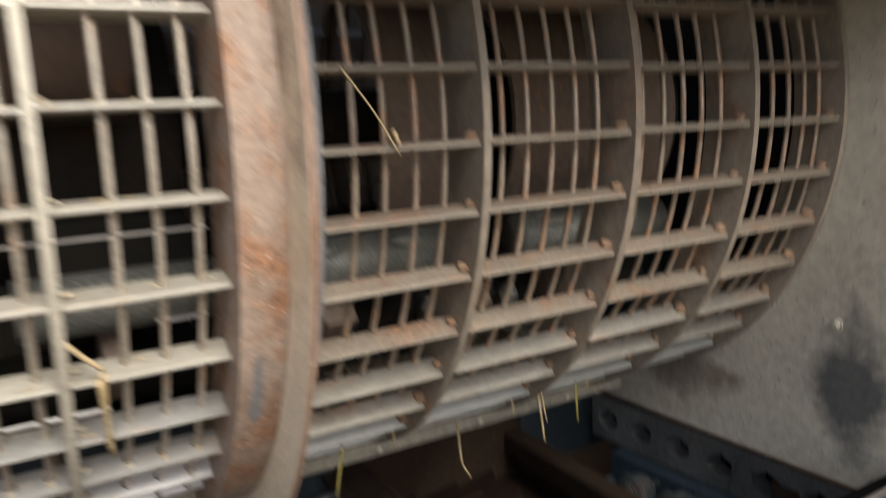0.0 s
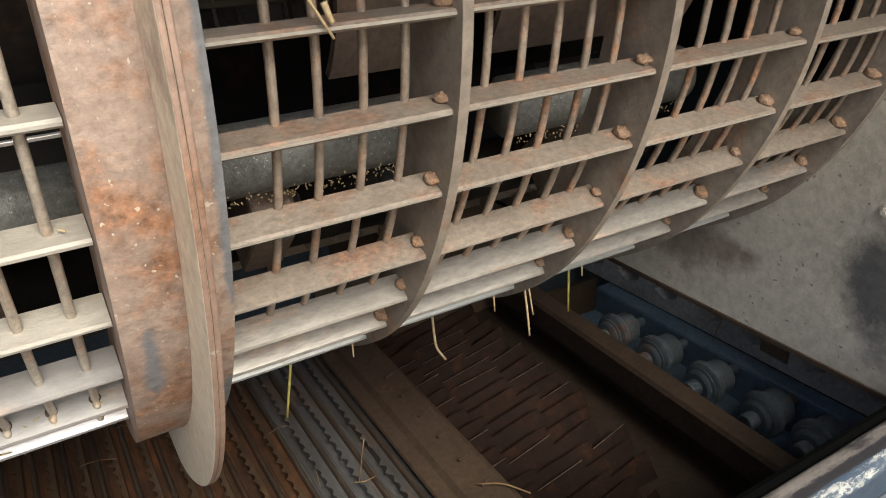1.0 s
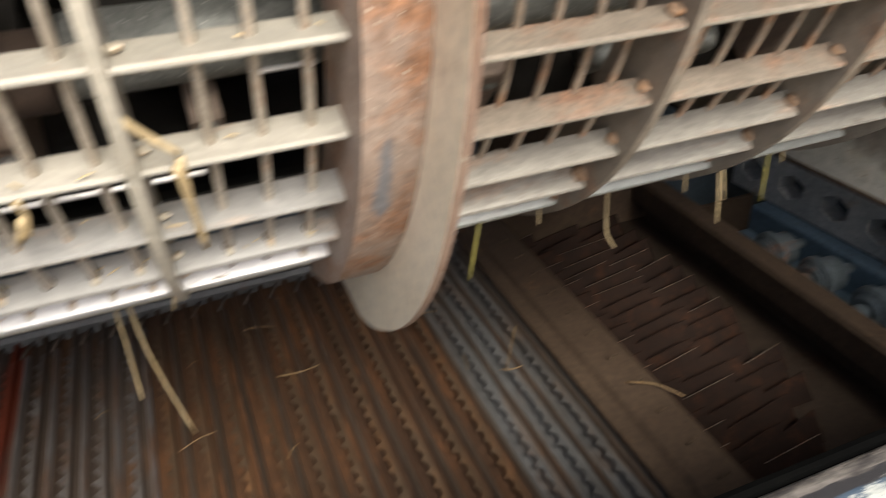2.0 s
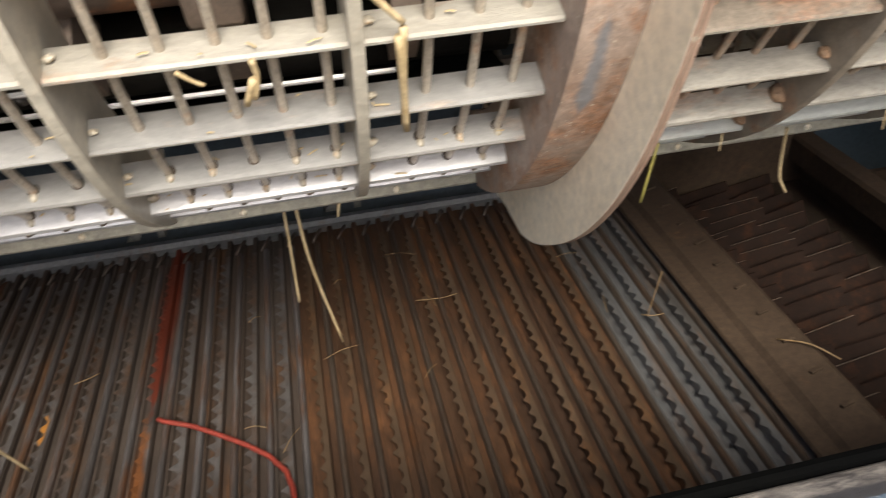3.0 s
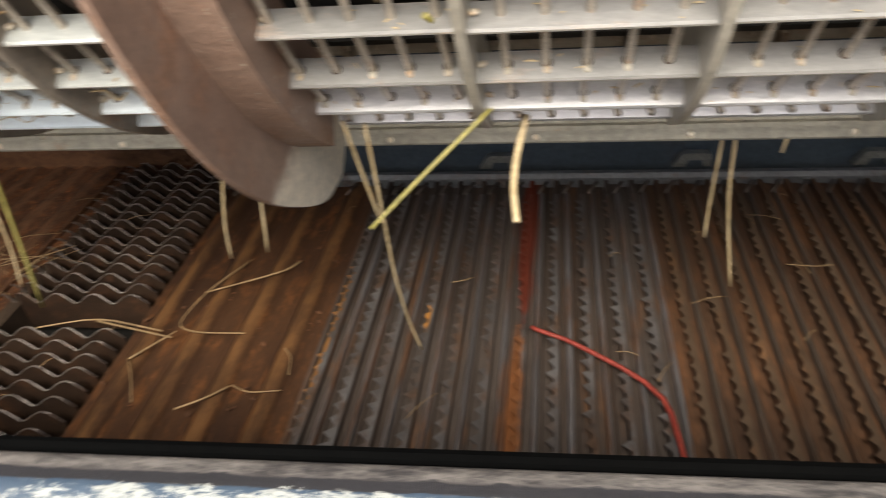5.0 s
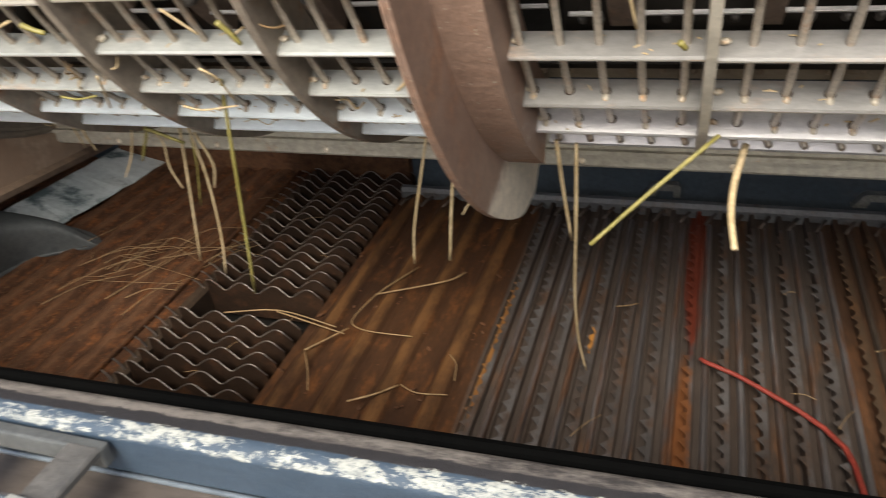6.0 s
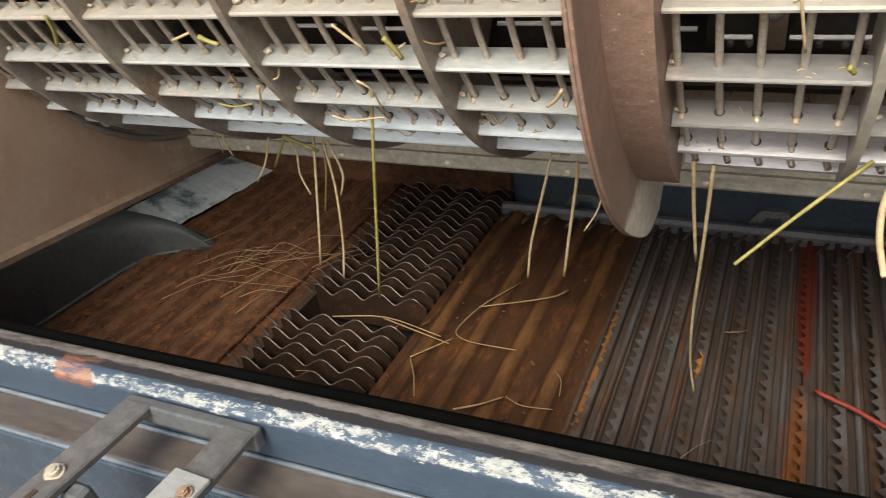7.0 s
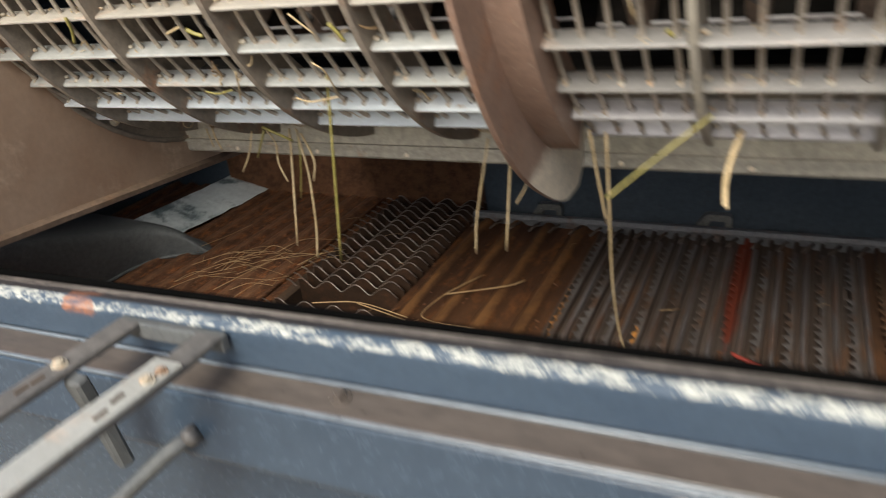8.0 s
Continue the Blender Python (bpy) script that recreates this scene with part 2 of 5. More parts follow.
BRACE = sheet("grey_brace", (0.10, 0.097, 0.095), (0.15, 0.14, 0.132), (0.2, 0.165, 0.13), 0.6, 0.72, 0.1, (0.45, 0.7), 12, 140, seed=23)
BLACK_STRIP = sheet("black_strip", (0.001, 0.001, 0.001), (0.0018, 0.0018, 0.0016), (0.002, 0.002, 0.0018), 0.7, 0.9, 0.0, (0.95, 1.0), seed=24)
BLACK_STRIP.node_tree.nodes["Principled BSDF"].inputs["Specular IOR Level"].default_value = 0.05
OLD_STRAW = sheet("old_straw", (0.24, 0.15, 0.07), (0.33, 0.22, 0.11), (0.2, 0.12, 0.05), 0.55, 0.75, 0.0, (0.5, 0.8), 30, 200, seed=33, relief=0.1)
STRAW = sheet("dry_straw", (0.46, 0.34, 0.18), (0.58, 0.45, 0.27), (0.38, 0.26, 0.12), 0.55, 0.75, 0.0, (0.45, 0.7), 30, 200, seed=25, relief=0.1)
YELLOW = sheet("yellow_straw", (0.238, 0.204, 0.0495), (0.297, 0.257, 0.0792), (0.277, 0.224, 0.066), 0.55, 0.75, 0.0, (0.4, 0.6), 30, 200, seed=26, relief=0.1)
RED = sheet("red_string", (0.203, 0.024, 0.015), (0.27, 0.0375, 0.0225), (0.15, 0.0263, 0.015), 0.5, 0.7, 0.0, (0.5, 0.7), 60, 300, seed=27)
EARTH = sheet("dry_earth", (0.16, 0.12, 0.08), (0.24, 0.19, 0.13), (0.2, 0.17, 0.09), 0.5, 0.7, 0.0, (0.8, 0.95), 0.6, 20, seed=28)
LOUVRE = sheet("brown_louvre", (0.02, 0.0115, 0.0075), (0.035, 0.02, 0.0125), (0.04, 0.018, 0.009), 0.5, 0.68, 0.1, (0.4, 0.65), 14, 160, seed=57)
SAW = sheet("dark_saw_steel", (0.0125, 0.0055, 0.0032), (0.021, 0.0098, 0.0058), (0.028, 0.0105, 0.0045), 0.5, 0.7, 0.0, (0.75, 0.95), 14, 160, seed=36)
PIT = sheet("pit_floor", (0.0292, 0.0194, 0.0136), (0.0486, 0.0331, 0.0224), (0.0219, 0.00972, 0.00535), 0.55, 0.75, 0.0, (0.6, 0.85), seed=34)
WORN_BEAD = sheet("worn_bead", (0.0657, 0.0538, 0.0497), (0.143, 0.132, 0.132), (0.0581, 0.029, 0.0159), 0.47, 0.6, 0.2, (0.4, 0.65), 12, 200, (3.0, 0.25, 1.0), seed=35, stains_or_shade=STREAKS)
DULL_BEAD = sheet("dull_bead", (0.0604, 0.0427, 0.0316), (0.0888, 0.0661, 0.0508), (0.06, 0.0246, 0.00914), 0.52, 0.7, 0.3, (0.35, 0.6), 9, 160, (1.0, 0.2, 1.0), seed=37)
BACK_EDGE = sheet("grey_back_edge", (0.096, 0.096, 0.0992), (0.134, 0.138, 0.141), (0.064, 0.0384, 0.0256), 0.55, 0.7, 0.2, (0.4, 0.6), 12, 160, seed=52)
TOOTH = sheet("worn_tooth", (0.0524, 0.0409, 0.0354), (0.127, 0.116, 0.113), (0.0497, 0.0276, 0.0166), 0.48, 0.62, 0.2, (0.4, 0.65), 16, 160, (1.0, 0.6, 1.0), seed=44, stains_or_shade=STREAKS)
TOOTH_BROWN = sheet("brown_tooth", (0.0581, 0.0335, 0.0178), (0.0923, 0.0588, 0.0355), (0.0821, 0.037, 0.0137), 0.5, 0.68, 0.1, (0.5, 0.75), 12, 160, (1.0, 0.3, 1.0), seed=62)
BLUE_PAN = sheet("blue_grey_pan", (0.07, 0.062, 0.057), (0.125, 0.124, 0.126), (0.075, 0.045, 0.028), 0.5, 0.66, 0.2, (0.4, 0.65), 9, 160, (1.6, 0.3, 1.0), seed=38)
GREY_BOLT = sheet("grey_bolt", (0.12, 0.147, 0.165), (0.186, 0.216, 0.234), rough=(0.3, 0.5), metal=0.2, seed=29)
for dusty in (SAW, PIT, DARK, PAN_GREY, SMOOTH_PAN, RUST_PAN, ANGLE, LOUVRE):
    dusty.node_tree.nodes["Principled BSDF"].inputs["Specular IOR Level"].default_value = 0.22



def sill_paint():
    """Blue paint, bare grey-brown top, and paint worn to white along the upper front edge."""
    m, nt, p = material("worn_sill_paint")
    geo = nt.nodes.new("ShaderNodeTexCoord")
    sep = nt.nodes.new("ShaderNodeSeparateXYZ")
    nt.links.new(geo.outputs["Object"], sep.inputs["Vector"])
    broad = noise_tex(nt, 9, 5, 0.65, (0.5, 1, 1), 2.0)
    ragged = noise_tex(nt, 210, 8, 0.85, (0.5, 1, 1), 5.0)
    grain = noise_tex(nt, 160, 4, 0.7, None, 7.0)

    def near(axis, start, end):
        r = nt.nodes.new("ShaderNodeMapRange")
        r.inputs["From Min"].default_value, r.inputs["From Max"].default_value = start, end
        nt.links.new(sep.outputs[axis], r.inputs["Value"])
        return r.outputs["Result"]

    def maths(op, a, b):
        n = nt.nodes.new("ShaderNodeMath")
        n.operation = op
        for k, v in ((0, a), (1, b)):
            if isinstance(v, (int, float)):
                n.inputs[k].default_value = v
            else:
                nt.links.new(v, n.inputs[k])
        return n.outputs["Value"]

    blue = blend(nt, ramp(nt, broad, 0.35, 0.65), (0.036, 0.058, 0.09), (0.052, 0.078, 0.112))
    flake = noise_tex(nt, 85, 8, 0.8, (0.3, 1, 1), 12.0)
    bare = blend(nt, ramp(nt, flake, 0.40, 0.56), (0.04, 0.035, 0.034), (0.18, 0.158, 0.14))
    top = ramp(nt, maths('ADD', near("Y", 0.4265, 0.4345), maths('MULTIPLY', maths('SUBTRACT', ragged, 0.5), 1.6)), 0.35, 0.6)
    col = blend(nt, top, blue, bare)
    scuff = maths('MULTIPLY', near("Y", 0.4275, 0.4305), near("Y", 0.4395, 0.434))
    col = blend(nt, ramp(nt, maths('ADD', scuff, maths('MULTIPLY', maths('SUBTRACT', flake, 0.5), 2.6)), 0.55, 0.7), col, (0.028, 0.026, 0.028))
    edge = maths('MULTIPLY', near("Z", 0.2415, 0.2475), near("Y", 0.4335, 0.4275))
    chips = maths('ADD', maths('MULTIPLY', maths('SUBTRACT', ragged, 0.5), 2.4), maths('MULTIPLY', maths('SUBTRACT', flake, 0.5), 3.0))
    worn = ramp(nt, maths('ADD', maths('MULTIPLY', edge, 0.86), chips), 0.80, 0.90)
    col = blend(nt, maths('MULTIPLY', worn, near("Z", 0.2405, 0.243)), col, blend(nt, ramp(nt, ragged, 0.36, 0.58), (0.13, 0.15, 0.16), (0.43, 0.43, 0.385)))
    rust = ramp(nt, maths('ADD', maths('MULTIPLY', broad, 0.6), maths('MULTIPLY', ragged, 0.5)), 0.70, 0.73)
    place = maths('MULTIPLY', near("X", -0.20, -0.185), near("X", -0.135, -0.155))
    rust = maths('ADD', rust, ramp(nt, maths('ADD', place, maths('MULTIPLY', maths('SUBTRACT', flake, 0.5), 2.0)), 0.8, 0.95))
    rust = maths('MULTIPLY', rust, maths('MULTIPLY', maths('MULTIPLY', near("Z", 0.237, 0.242), near("Y", 0.437, 0.431)), ramp(nt, ragged, 0.3, 0.6)))
    col = blend(nt, rust, col, (0.30, 0.12, 0.065))
    col = blend(nt, 0.4, col, ramp(nt, grain, 0.25, 0.75, (0.5, 0.5, 0.5), (1.25, 1.25, 1.25)), 'MULTIPLY')
    nt.links.new(col, p.inputs["Base Color"])
    rough = nt.nodes.new("ShaderNodeMapRange")
    rough.inputs["To Min"].default_value, rough.inputs["To Max"].default_value = 0.28, 0.6
    nt.links.new(ragged, rough.inputs["Value"])
    nt.links.new(maths('MAXIMUM', rough.outputs["Result"], maths('MULTIPLY', worn, 0.8)), p.inputs["Roughness"])
    bump(nt, p, ragged, 0.5, 0.0015)
    return m


SILL = sill_paint()
STEP = sheet("brown_step_paint", (0.066, 0.053, 0.045), (0.085, 0.07, 0.06), (0.075, 0.075, 0.08), 0.62, 0.82, 0.0, (0.22, 0.4), 6, 160, (0.25, 1, 1), seed=31, relief=0.1)
# paler paint tone carries the sky highlight along the sill's rolled edges
EDGE_HIGHLIGHT = sheet("rolled_edge_highlight", (0.12, 0.145, 0.17), (0.19, 0.215, 0.24), (0.1, 0.11, 0.12), 0.55, 0.7, 0.2, (0.2, 0.4), 8, 160, (0.3, 1, 1), seed=43, relief=0.1)

# ---- mesh tools ----
def mesh_of(bm, name, mat, smooth=False):
    bmesh.ops.recalc_face_normals(bm, faces=bm.faces[:])
    me = bpy.data.meshes.new(name)
    if smooth:
        for fc in bm.faces:
            fc.smooth = True
    bm.to_mesh(me)
    bm.free()
    for one in (mat if isinstance(mat, (list, tuple)) else [mat]):
        me.materials.append(one)
    return me


def part(name, bm, mat, parent=None, label="", smooth=False):
    ob = new(name, mesh_of(bm, name, mat, smooth))
    ob.parent = parent
    return tagged(ob, label)


def share(name, me, parent, at=(0, 0, 0)):
    ob = new(name, me)
    ob.parent = parent
    ob.location = at
    return ob


def thing(name, label, category, group="", kind="", at=(0, 0, 0)):
    ob = new(name)
    ob.location = at
    ob.empty_display_size = 0.05
    return tagged(ob, label, category, group, kind)


def box(bm, x0, x1, y0, y1, z0, z1, bevel=0.0):
    vs = [bm.verts.new((x, y, z)) for x in (x0, x1) for y in (y0, y1) for z in (z0, z1)]
    faces = [bm.faces.new([vs[i] for i in q]) for q in ((0, 1, 3, 2), (4, 6, 7, 5), (0, 4, 5, 1), (2, 3, 7, 6), (0, 2, 6, 4), (1, 5, 7, 3))]
    if bevel:
        edges = list({e for fc in faces for e in fc.edges})
        bmesh.ops.bevel(bm, geom=edges, offset=bevel, segments=2, affect='EDGES', profile=0.5)
    return bm


def extrude_x(bm, profile, x0, x1, closed=True):
    """A profile of (y, z) points drawn along x."""
    a = [bm.verts.new((x0, y, z)) for y, z in profile]
    b = [bm.verts.new((x1, y, z)) for y, z in profile]
    n = len(profile)
    for i in range(n if closed else n - 1):
        j = (i + 1) % n
        bm.faces.new((a[i], a[j], b[j], b[i]))
    if closed:
        bm.faces.new(a)
        bm.faces.new(b[::-1])
    return bm


def rounded(points, r, seg=4):
    """Rounds the corners of a closed profile."""
    out = []
    n = len(points)
    for i in range(n):
        p, a, b = (Vector(points[k % n]) for k in (i, i - 1, i + 1))
        da, db = a - p, b - p
        k = min(r, da.length * 0.45, db.length * 0.45)
        pa, pb = p + da.normalized() * k, p + db.normalized() * k
        for q in range(seg + 1):
            u = q / seg
            v = pa * (1 - u) ** 2 + p * 2 * u * (1 - u) + pb * u * u
            out.append((v.x, v.y))
    return out


def extrude_y(bm, profile, y0, y1, closed=True):
    """A profile of (x, z) points drawn along y."""
    a = [bm.verts.new((x, y0, z)) for x, z in profile]
    b = [bm.verts.new((x, y1, z)) for x, z in profile]
    n = len(profile)
    for i in range(n if closed else n - 1):
        j = (i + 1) % n
        bm.faces.new((a[i], a[j], b[j], b[i]))
    if closed:
        bm.faces.new(a)
        bm.faces.new(b[::-1])
    return bm


def tube(bm, pts, r, sides=8, taper=1.0):
    """A round rod through pts."""
    pts = [Vector(p) for p in pts]
    rings = []
    up = None
    for i, p in enumerate(pts):
        d = (pts[min(i + 1, len(pts) - 1)] - pts[max(i - 1, 0)]).normalized()
        if up is None:
            up = d.orthogonal().normalized()
        up = (up - d * up.dot(d)).normalized()
        side = d.cross(up)
        k = r * (1 + (taper - 1) * i / max(len(pts) - 1, 1))
        rings.append([bm.verts.new(p + k * (math.cos(a) * up + math.sin(a) * side)) for a in [2 * math.pi * q / sides for q in range(sides)]])
    for a, b in zip(rings, rings[1:]):
        for q in range(sides):
            bm.faces.new((a[q], a[(q + 1) % sides], b[(q + 1) % sides], b[q]))
    bm.faces.new(rings[0][::-1])
    bm.faces.new(rings[-1])
    return bm


def disc_x(bm, x0, x1, y, z, r, sides=20):
    a = [(y + r * math.cos(2 * math.pi * i / sides), z + r * math.sin(2 * math.pi * i / sides)) for i in range(sides)]
    return extrude_x(bm, a, x0, x1)


# ---- the cage: axis along x; th is the angle below the horizontal, towards the open side ----
YC, ZC = 0.823, 0.585
RO = 0.302


def on_cage(th, r):
    a = radians(th)
    return (YC - r * math.cos(a), ZC - r * math.sin(a))


def arc_plate(bm, x0, x1, r0, r1, th0, th1, step=3.0, outer=None):
    """A plate bent round the axis; outer(th) may set its outer radius. Its rim has the second material, where there is one."""
    n = max(2, int((th1 - th0) / step) + 1)
    rows = []
    for i in range(n):
        th = th0 + (th1 - th0) * i / (n - 1)
        ro = outer(th) if outer else r1
        rows.append([bm.verts.new((x, *on_cage(th, r))) for x, r in ((x0, r0), (x0, ro), (x1, ro), (x1, r0))])
    for a, b in zip(rows, rows[1:]):
        for q in range(4):
            bm.faces.new((a[q], a[(q + 1) % 4], b[(q + 1) % 4], b[q])).material_index = int(q == 1 and outer is not None)
    bm.faces.new(rows[0][::-1])
    bm.faces.new(rows[-1])
    return bm


def radial_bar(bm, x0, x1, th, r0, r1, thick):
    """A flat bar on edge between two ribs, its wide faces along the radius."""
    a = radians(th)
    ry, rz = -math.cos(a), -math.sin(a)
    ty, tz = -math.sin(a), math.cos(a)
    prof = []
    c = 0.0012
    h = thick / 2
    for r, t in ((r0, -h), (r1 - c, -h), (r1, -h + c), (r1, h - c), (r1 - c, h), (r0, h)):
        prof.append((YC + r * ry + t * ty, ZC + r * rz + t * tz))
    extrude_x(bm, prof, x0, x1)
    bm.faces.ensure_lookup_table()
    bm.faces[2].material_index = 1
    return bm


def wire_mesh(name, th0, th1, r, rad, mat=WIRE, hook=()):
    bm = bmesh.new()
    n = int((th1 - th0) / 4) + 1
    tube(bm, [(0, *on_cage(th0 + (th1 - th0) * i / (n - 1), r)) for i in range(n)] + [(x, *on_cage(th, q)) for x, th, q in hook], rad, 8)
    return mesh_of(bm, name, mat, True)


TH0 = -48
TH_FAR = 232
wire_inner = wire_mesh("rod", TH0, 62, 0.2855, 0.0022, WIRE_RUST)
wire_outer = wire_mesh("rod", TH0, 60.6, 0.2925, 0.0022, WIRE, ((0.0005, 61.4, 0.2935), (0.0018, 61.7, 0.2965), (0.0028, 61.3, 0.299)))
wire_far = wire_mesh("rod", 100, TH_FAR, 0.2835, 0.003)


def weld_mesh(name, mat, sx, sy, sz):
    bm = bmesh.new()
    bmesh.ops.create_icosphere(bm, subdivisions=3, radius=1.0)
    for v in bm.verts:
        k = 1 + 0.3 * noise.noise(v.co * 1.7 + Vector((3.1, 0.4, 7.7))) + 0.12 * noise.noise(v.co * 4.3)
        v.co = Vector((v.co.x * sx, v.co.y * sy, v.co.z * sz)) * k
    return mesh_of(bm, name, mat, True)


weld_rusty = weld_mesh("weld", WELD, 0.015, 0.015, 0.009)
weld_grey = weld_mesh("weld", NUB, 0.008, 0.006, 0.005)


def hole_mesh():
    """The dark worn hole that a rod passes through."""
    bm = bmesh.new()
    bmesh.ops.create_cone(bm, cap_ends=True, segments=12, radius1=0.0031, radius2=0.0028, depth=0.0006)
    return mesh_of(bm, "rod_hole", ANGLE)


hole_rim = hole_mesh()


def nub_mesh():
    """The rubbed weld bead where a rod leaves its bar."""
    bm = bmesh.new()
    bmesh.ops.create_icosphere(bm, subdivisions=2, radius=1.0)
    for v in bm.verts:
        v.co = Vector((v.co.x * 0.0021, v.co.y * 0.0028, v.co.z * 0.0014)) * (1 + 0.25 * noise.noise(v.co * 2.1))
    return mesh_of(bm, "nub", NUB, True)


nub = nub_mesh()


def grate(label, ribs, bays, first, pitch, weld_me, side, rod_me, tones, rib_end, hole_me=None, rib_mat=RIB, group="cage grates"):
    """ribs: x of each curved rib. bays: (x0, x1, x of the first rod, rods). first, pitch: angles of the bars."""
    g = thing("concave_grate", label, "grate", group)
    rib_me = mesh_of(arc_plate(bmesh.new(), -0.0028, 0.0028, 0.258, RO + 0.004, TH0, rib_end, 2.5), "rib", rib_mat)
    for x in ribs:
        share("rib", rib_me, g, (x, 0, 0))
    rng = random.Random(int(abs(ribs[0]) * 1000))
    for x0, x1, rod0, count in bays:
        th = first
        while th < 66.5:
            here = th + rng.uniform(-0.2, 0.2)
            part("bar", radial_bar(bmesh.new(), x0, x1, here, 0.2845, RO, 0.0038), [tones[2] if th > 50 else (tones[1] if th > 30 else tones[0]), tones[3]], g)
            if th > -5:
                y, z = on_cage(here - 0.5, 0.2925)
                w = share("weld", weld_me, g, ((x1 - 0.0005) if side > 0 else (x0 + 0.003), y - 0.0014 * math.sin(radians(here)), z + 0.0014 * math.cos(radians(here))))
                w.rotation_euler = (Matrix.Rotation(radians(here), 3, 'X') @ Matrix.Rotation(rng.uniform(-0.5, 0.5), 3, 'Z')).to_euler()
                k = rng.uniform(0.25, 0.42)
                w.scale = (k, k, k)
            if hole_me and 36 < th < 58:
                y, z = on_cage(here, 0.292)
                a = radians(here)
                for i in range(count):
                    w = share("rod_hole", hole_me, g, (rod0 + 0.0209 * i, y - 0.0021 * math.sin(a), z + 0.0021 * math.cos(a)))
                    w.rotation_euler = (a, 0, 0)
                    if rng.random() < 0.75:
                        y2, z2 = on_cage(here, 0.2955)
                        w = share("nub", nub, g, (rod0 + 0.0209 * i, y2 - 0.002 * math.sin(a), z2 + 0.002 * math.cos(a)))
                        w.rotation_euler = (a, 0, 0)
            th += pitch
        for i in range(count):
            share("rod", rod_me, g, (rod0 + 0.0209 * i + rng.uniform(-0.0007, 0.0007), 0, 0))
    return g


grate("rusty curved steel grate beside the grey end wall", [0.088, 0.215, 0.341, 0.457],
      [(-0.0252, 0.085, 0.006, 4), (0.091, 0.212, 0.112, 5), (0.218, 0.338, 0.239, 5), (0.344, 0.454, 0.365, 5)], 11.3 - 8.8 * 6, 8.8, weld_rusty, 1, wire_inner, (BAR_RUST, WORN_BAR, WORN_COOL, BAR), 74)
grate("curved steel grate with shiny lower bars above the grain pan", [-0.404, -0.2825, -0.1605],
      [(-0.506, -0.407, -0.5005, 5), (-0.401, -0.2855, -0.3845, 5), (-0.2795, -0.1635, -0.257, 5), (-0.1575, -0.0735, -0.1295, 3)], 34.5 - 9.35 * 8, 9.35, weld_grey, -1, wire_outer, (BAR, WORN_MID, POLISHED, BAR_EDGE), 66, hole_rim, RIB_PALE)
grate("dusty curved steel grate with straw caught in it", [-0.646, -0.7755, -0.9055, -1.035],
      [(-0.643, -0.5495, -0.6325, 4), (-0.7725, -0.649, -0.7575, 5), (-0.9025, -0.7785, -0.887, 5), (-1.032, -0.9085, -1.0155, 5), (-1.083, -1.038, -1.078, 2)], 33.7 - 8.37 * 9, 8.37, weld_grey, -1, wire_outer, (BAR, WORN_COOL, POLISHED_SKY_TINT, BAR_EDGE), 80, hole_rim)


def far_grate():
    """The inner side of the cage beyond the rotor."""
    g = thing("far_grate", "dark steel grate on the cage's far side", "grate")
    rib_me = mesh_of(arc_plate(bmesh.new(), -0.003, 0.003, 0.27, RO + 0.003, 100, TH_FAR, 4), "rib", RIB)
    x = -1.06
    while x < 0.45:
        share("rib", rib_me, g, (x, 0, 0))
        x += PITCH
    for k in range(13):
        part("bar", radial_bar(bmesh.new(), -1.08, 0.455, 104 + 10 * k, 0.277, RO, 0.006), [BAR, BAR], g)
    for k in range(56):
        share("rod", wire_far, g, (-1.06 + 0.027 * k, 0, 0))


COVER = sheet("dusty_cover", (0.30, 0.26, 0.22), (0.37, 0.325, 0.28), (0.3, 0.2, 0.13), 0.6, 0.78, 0.0, (0.6, 0.85), 6, 120, seed=45)
cover = thing("back_panel", "dusty beige sheet panel behind the far grate", "panel")
part("panel_sheet", box(bmesh.new(), -1.08, 0.06, 1.222, 1.2345, 0.31, 1.08, 0.002), COVER, cover)
for x in (-0.72, -0.33):
    part("stiffener", box(bmesh.new(), x, x + 0.02, 1.212, 1.2219, 0.33, 1.06, 0.002), RIB, cover, "brown stiffening rib")
far_cover = thing("side_cover", "dusty beige side cover beyond the far grate", "cover")
part("cover_sheet", box(bmesh.new(), 0.02, 1.199, 1.5, 1.512, -1.6, 1.08, 0.002), COVER, far_cover)
part("stiffener", box(bmesh.new(), 0.42, 0.44, 1.488, 1.4999, 0.17, 1.06, 0.002), RIB, far_cover, "brown stiffening rib")
PITCH = 0.1275
far_grate()


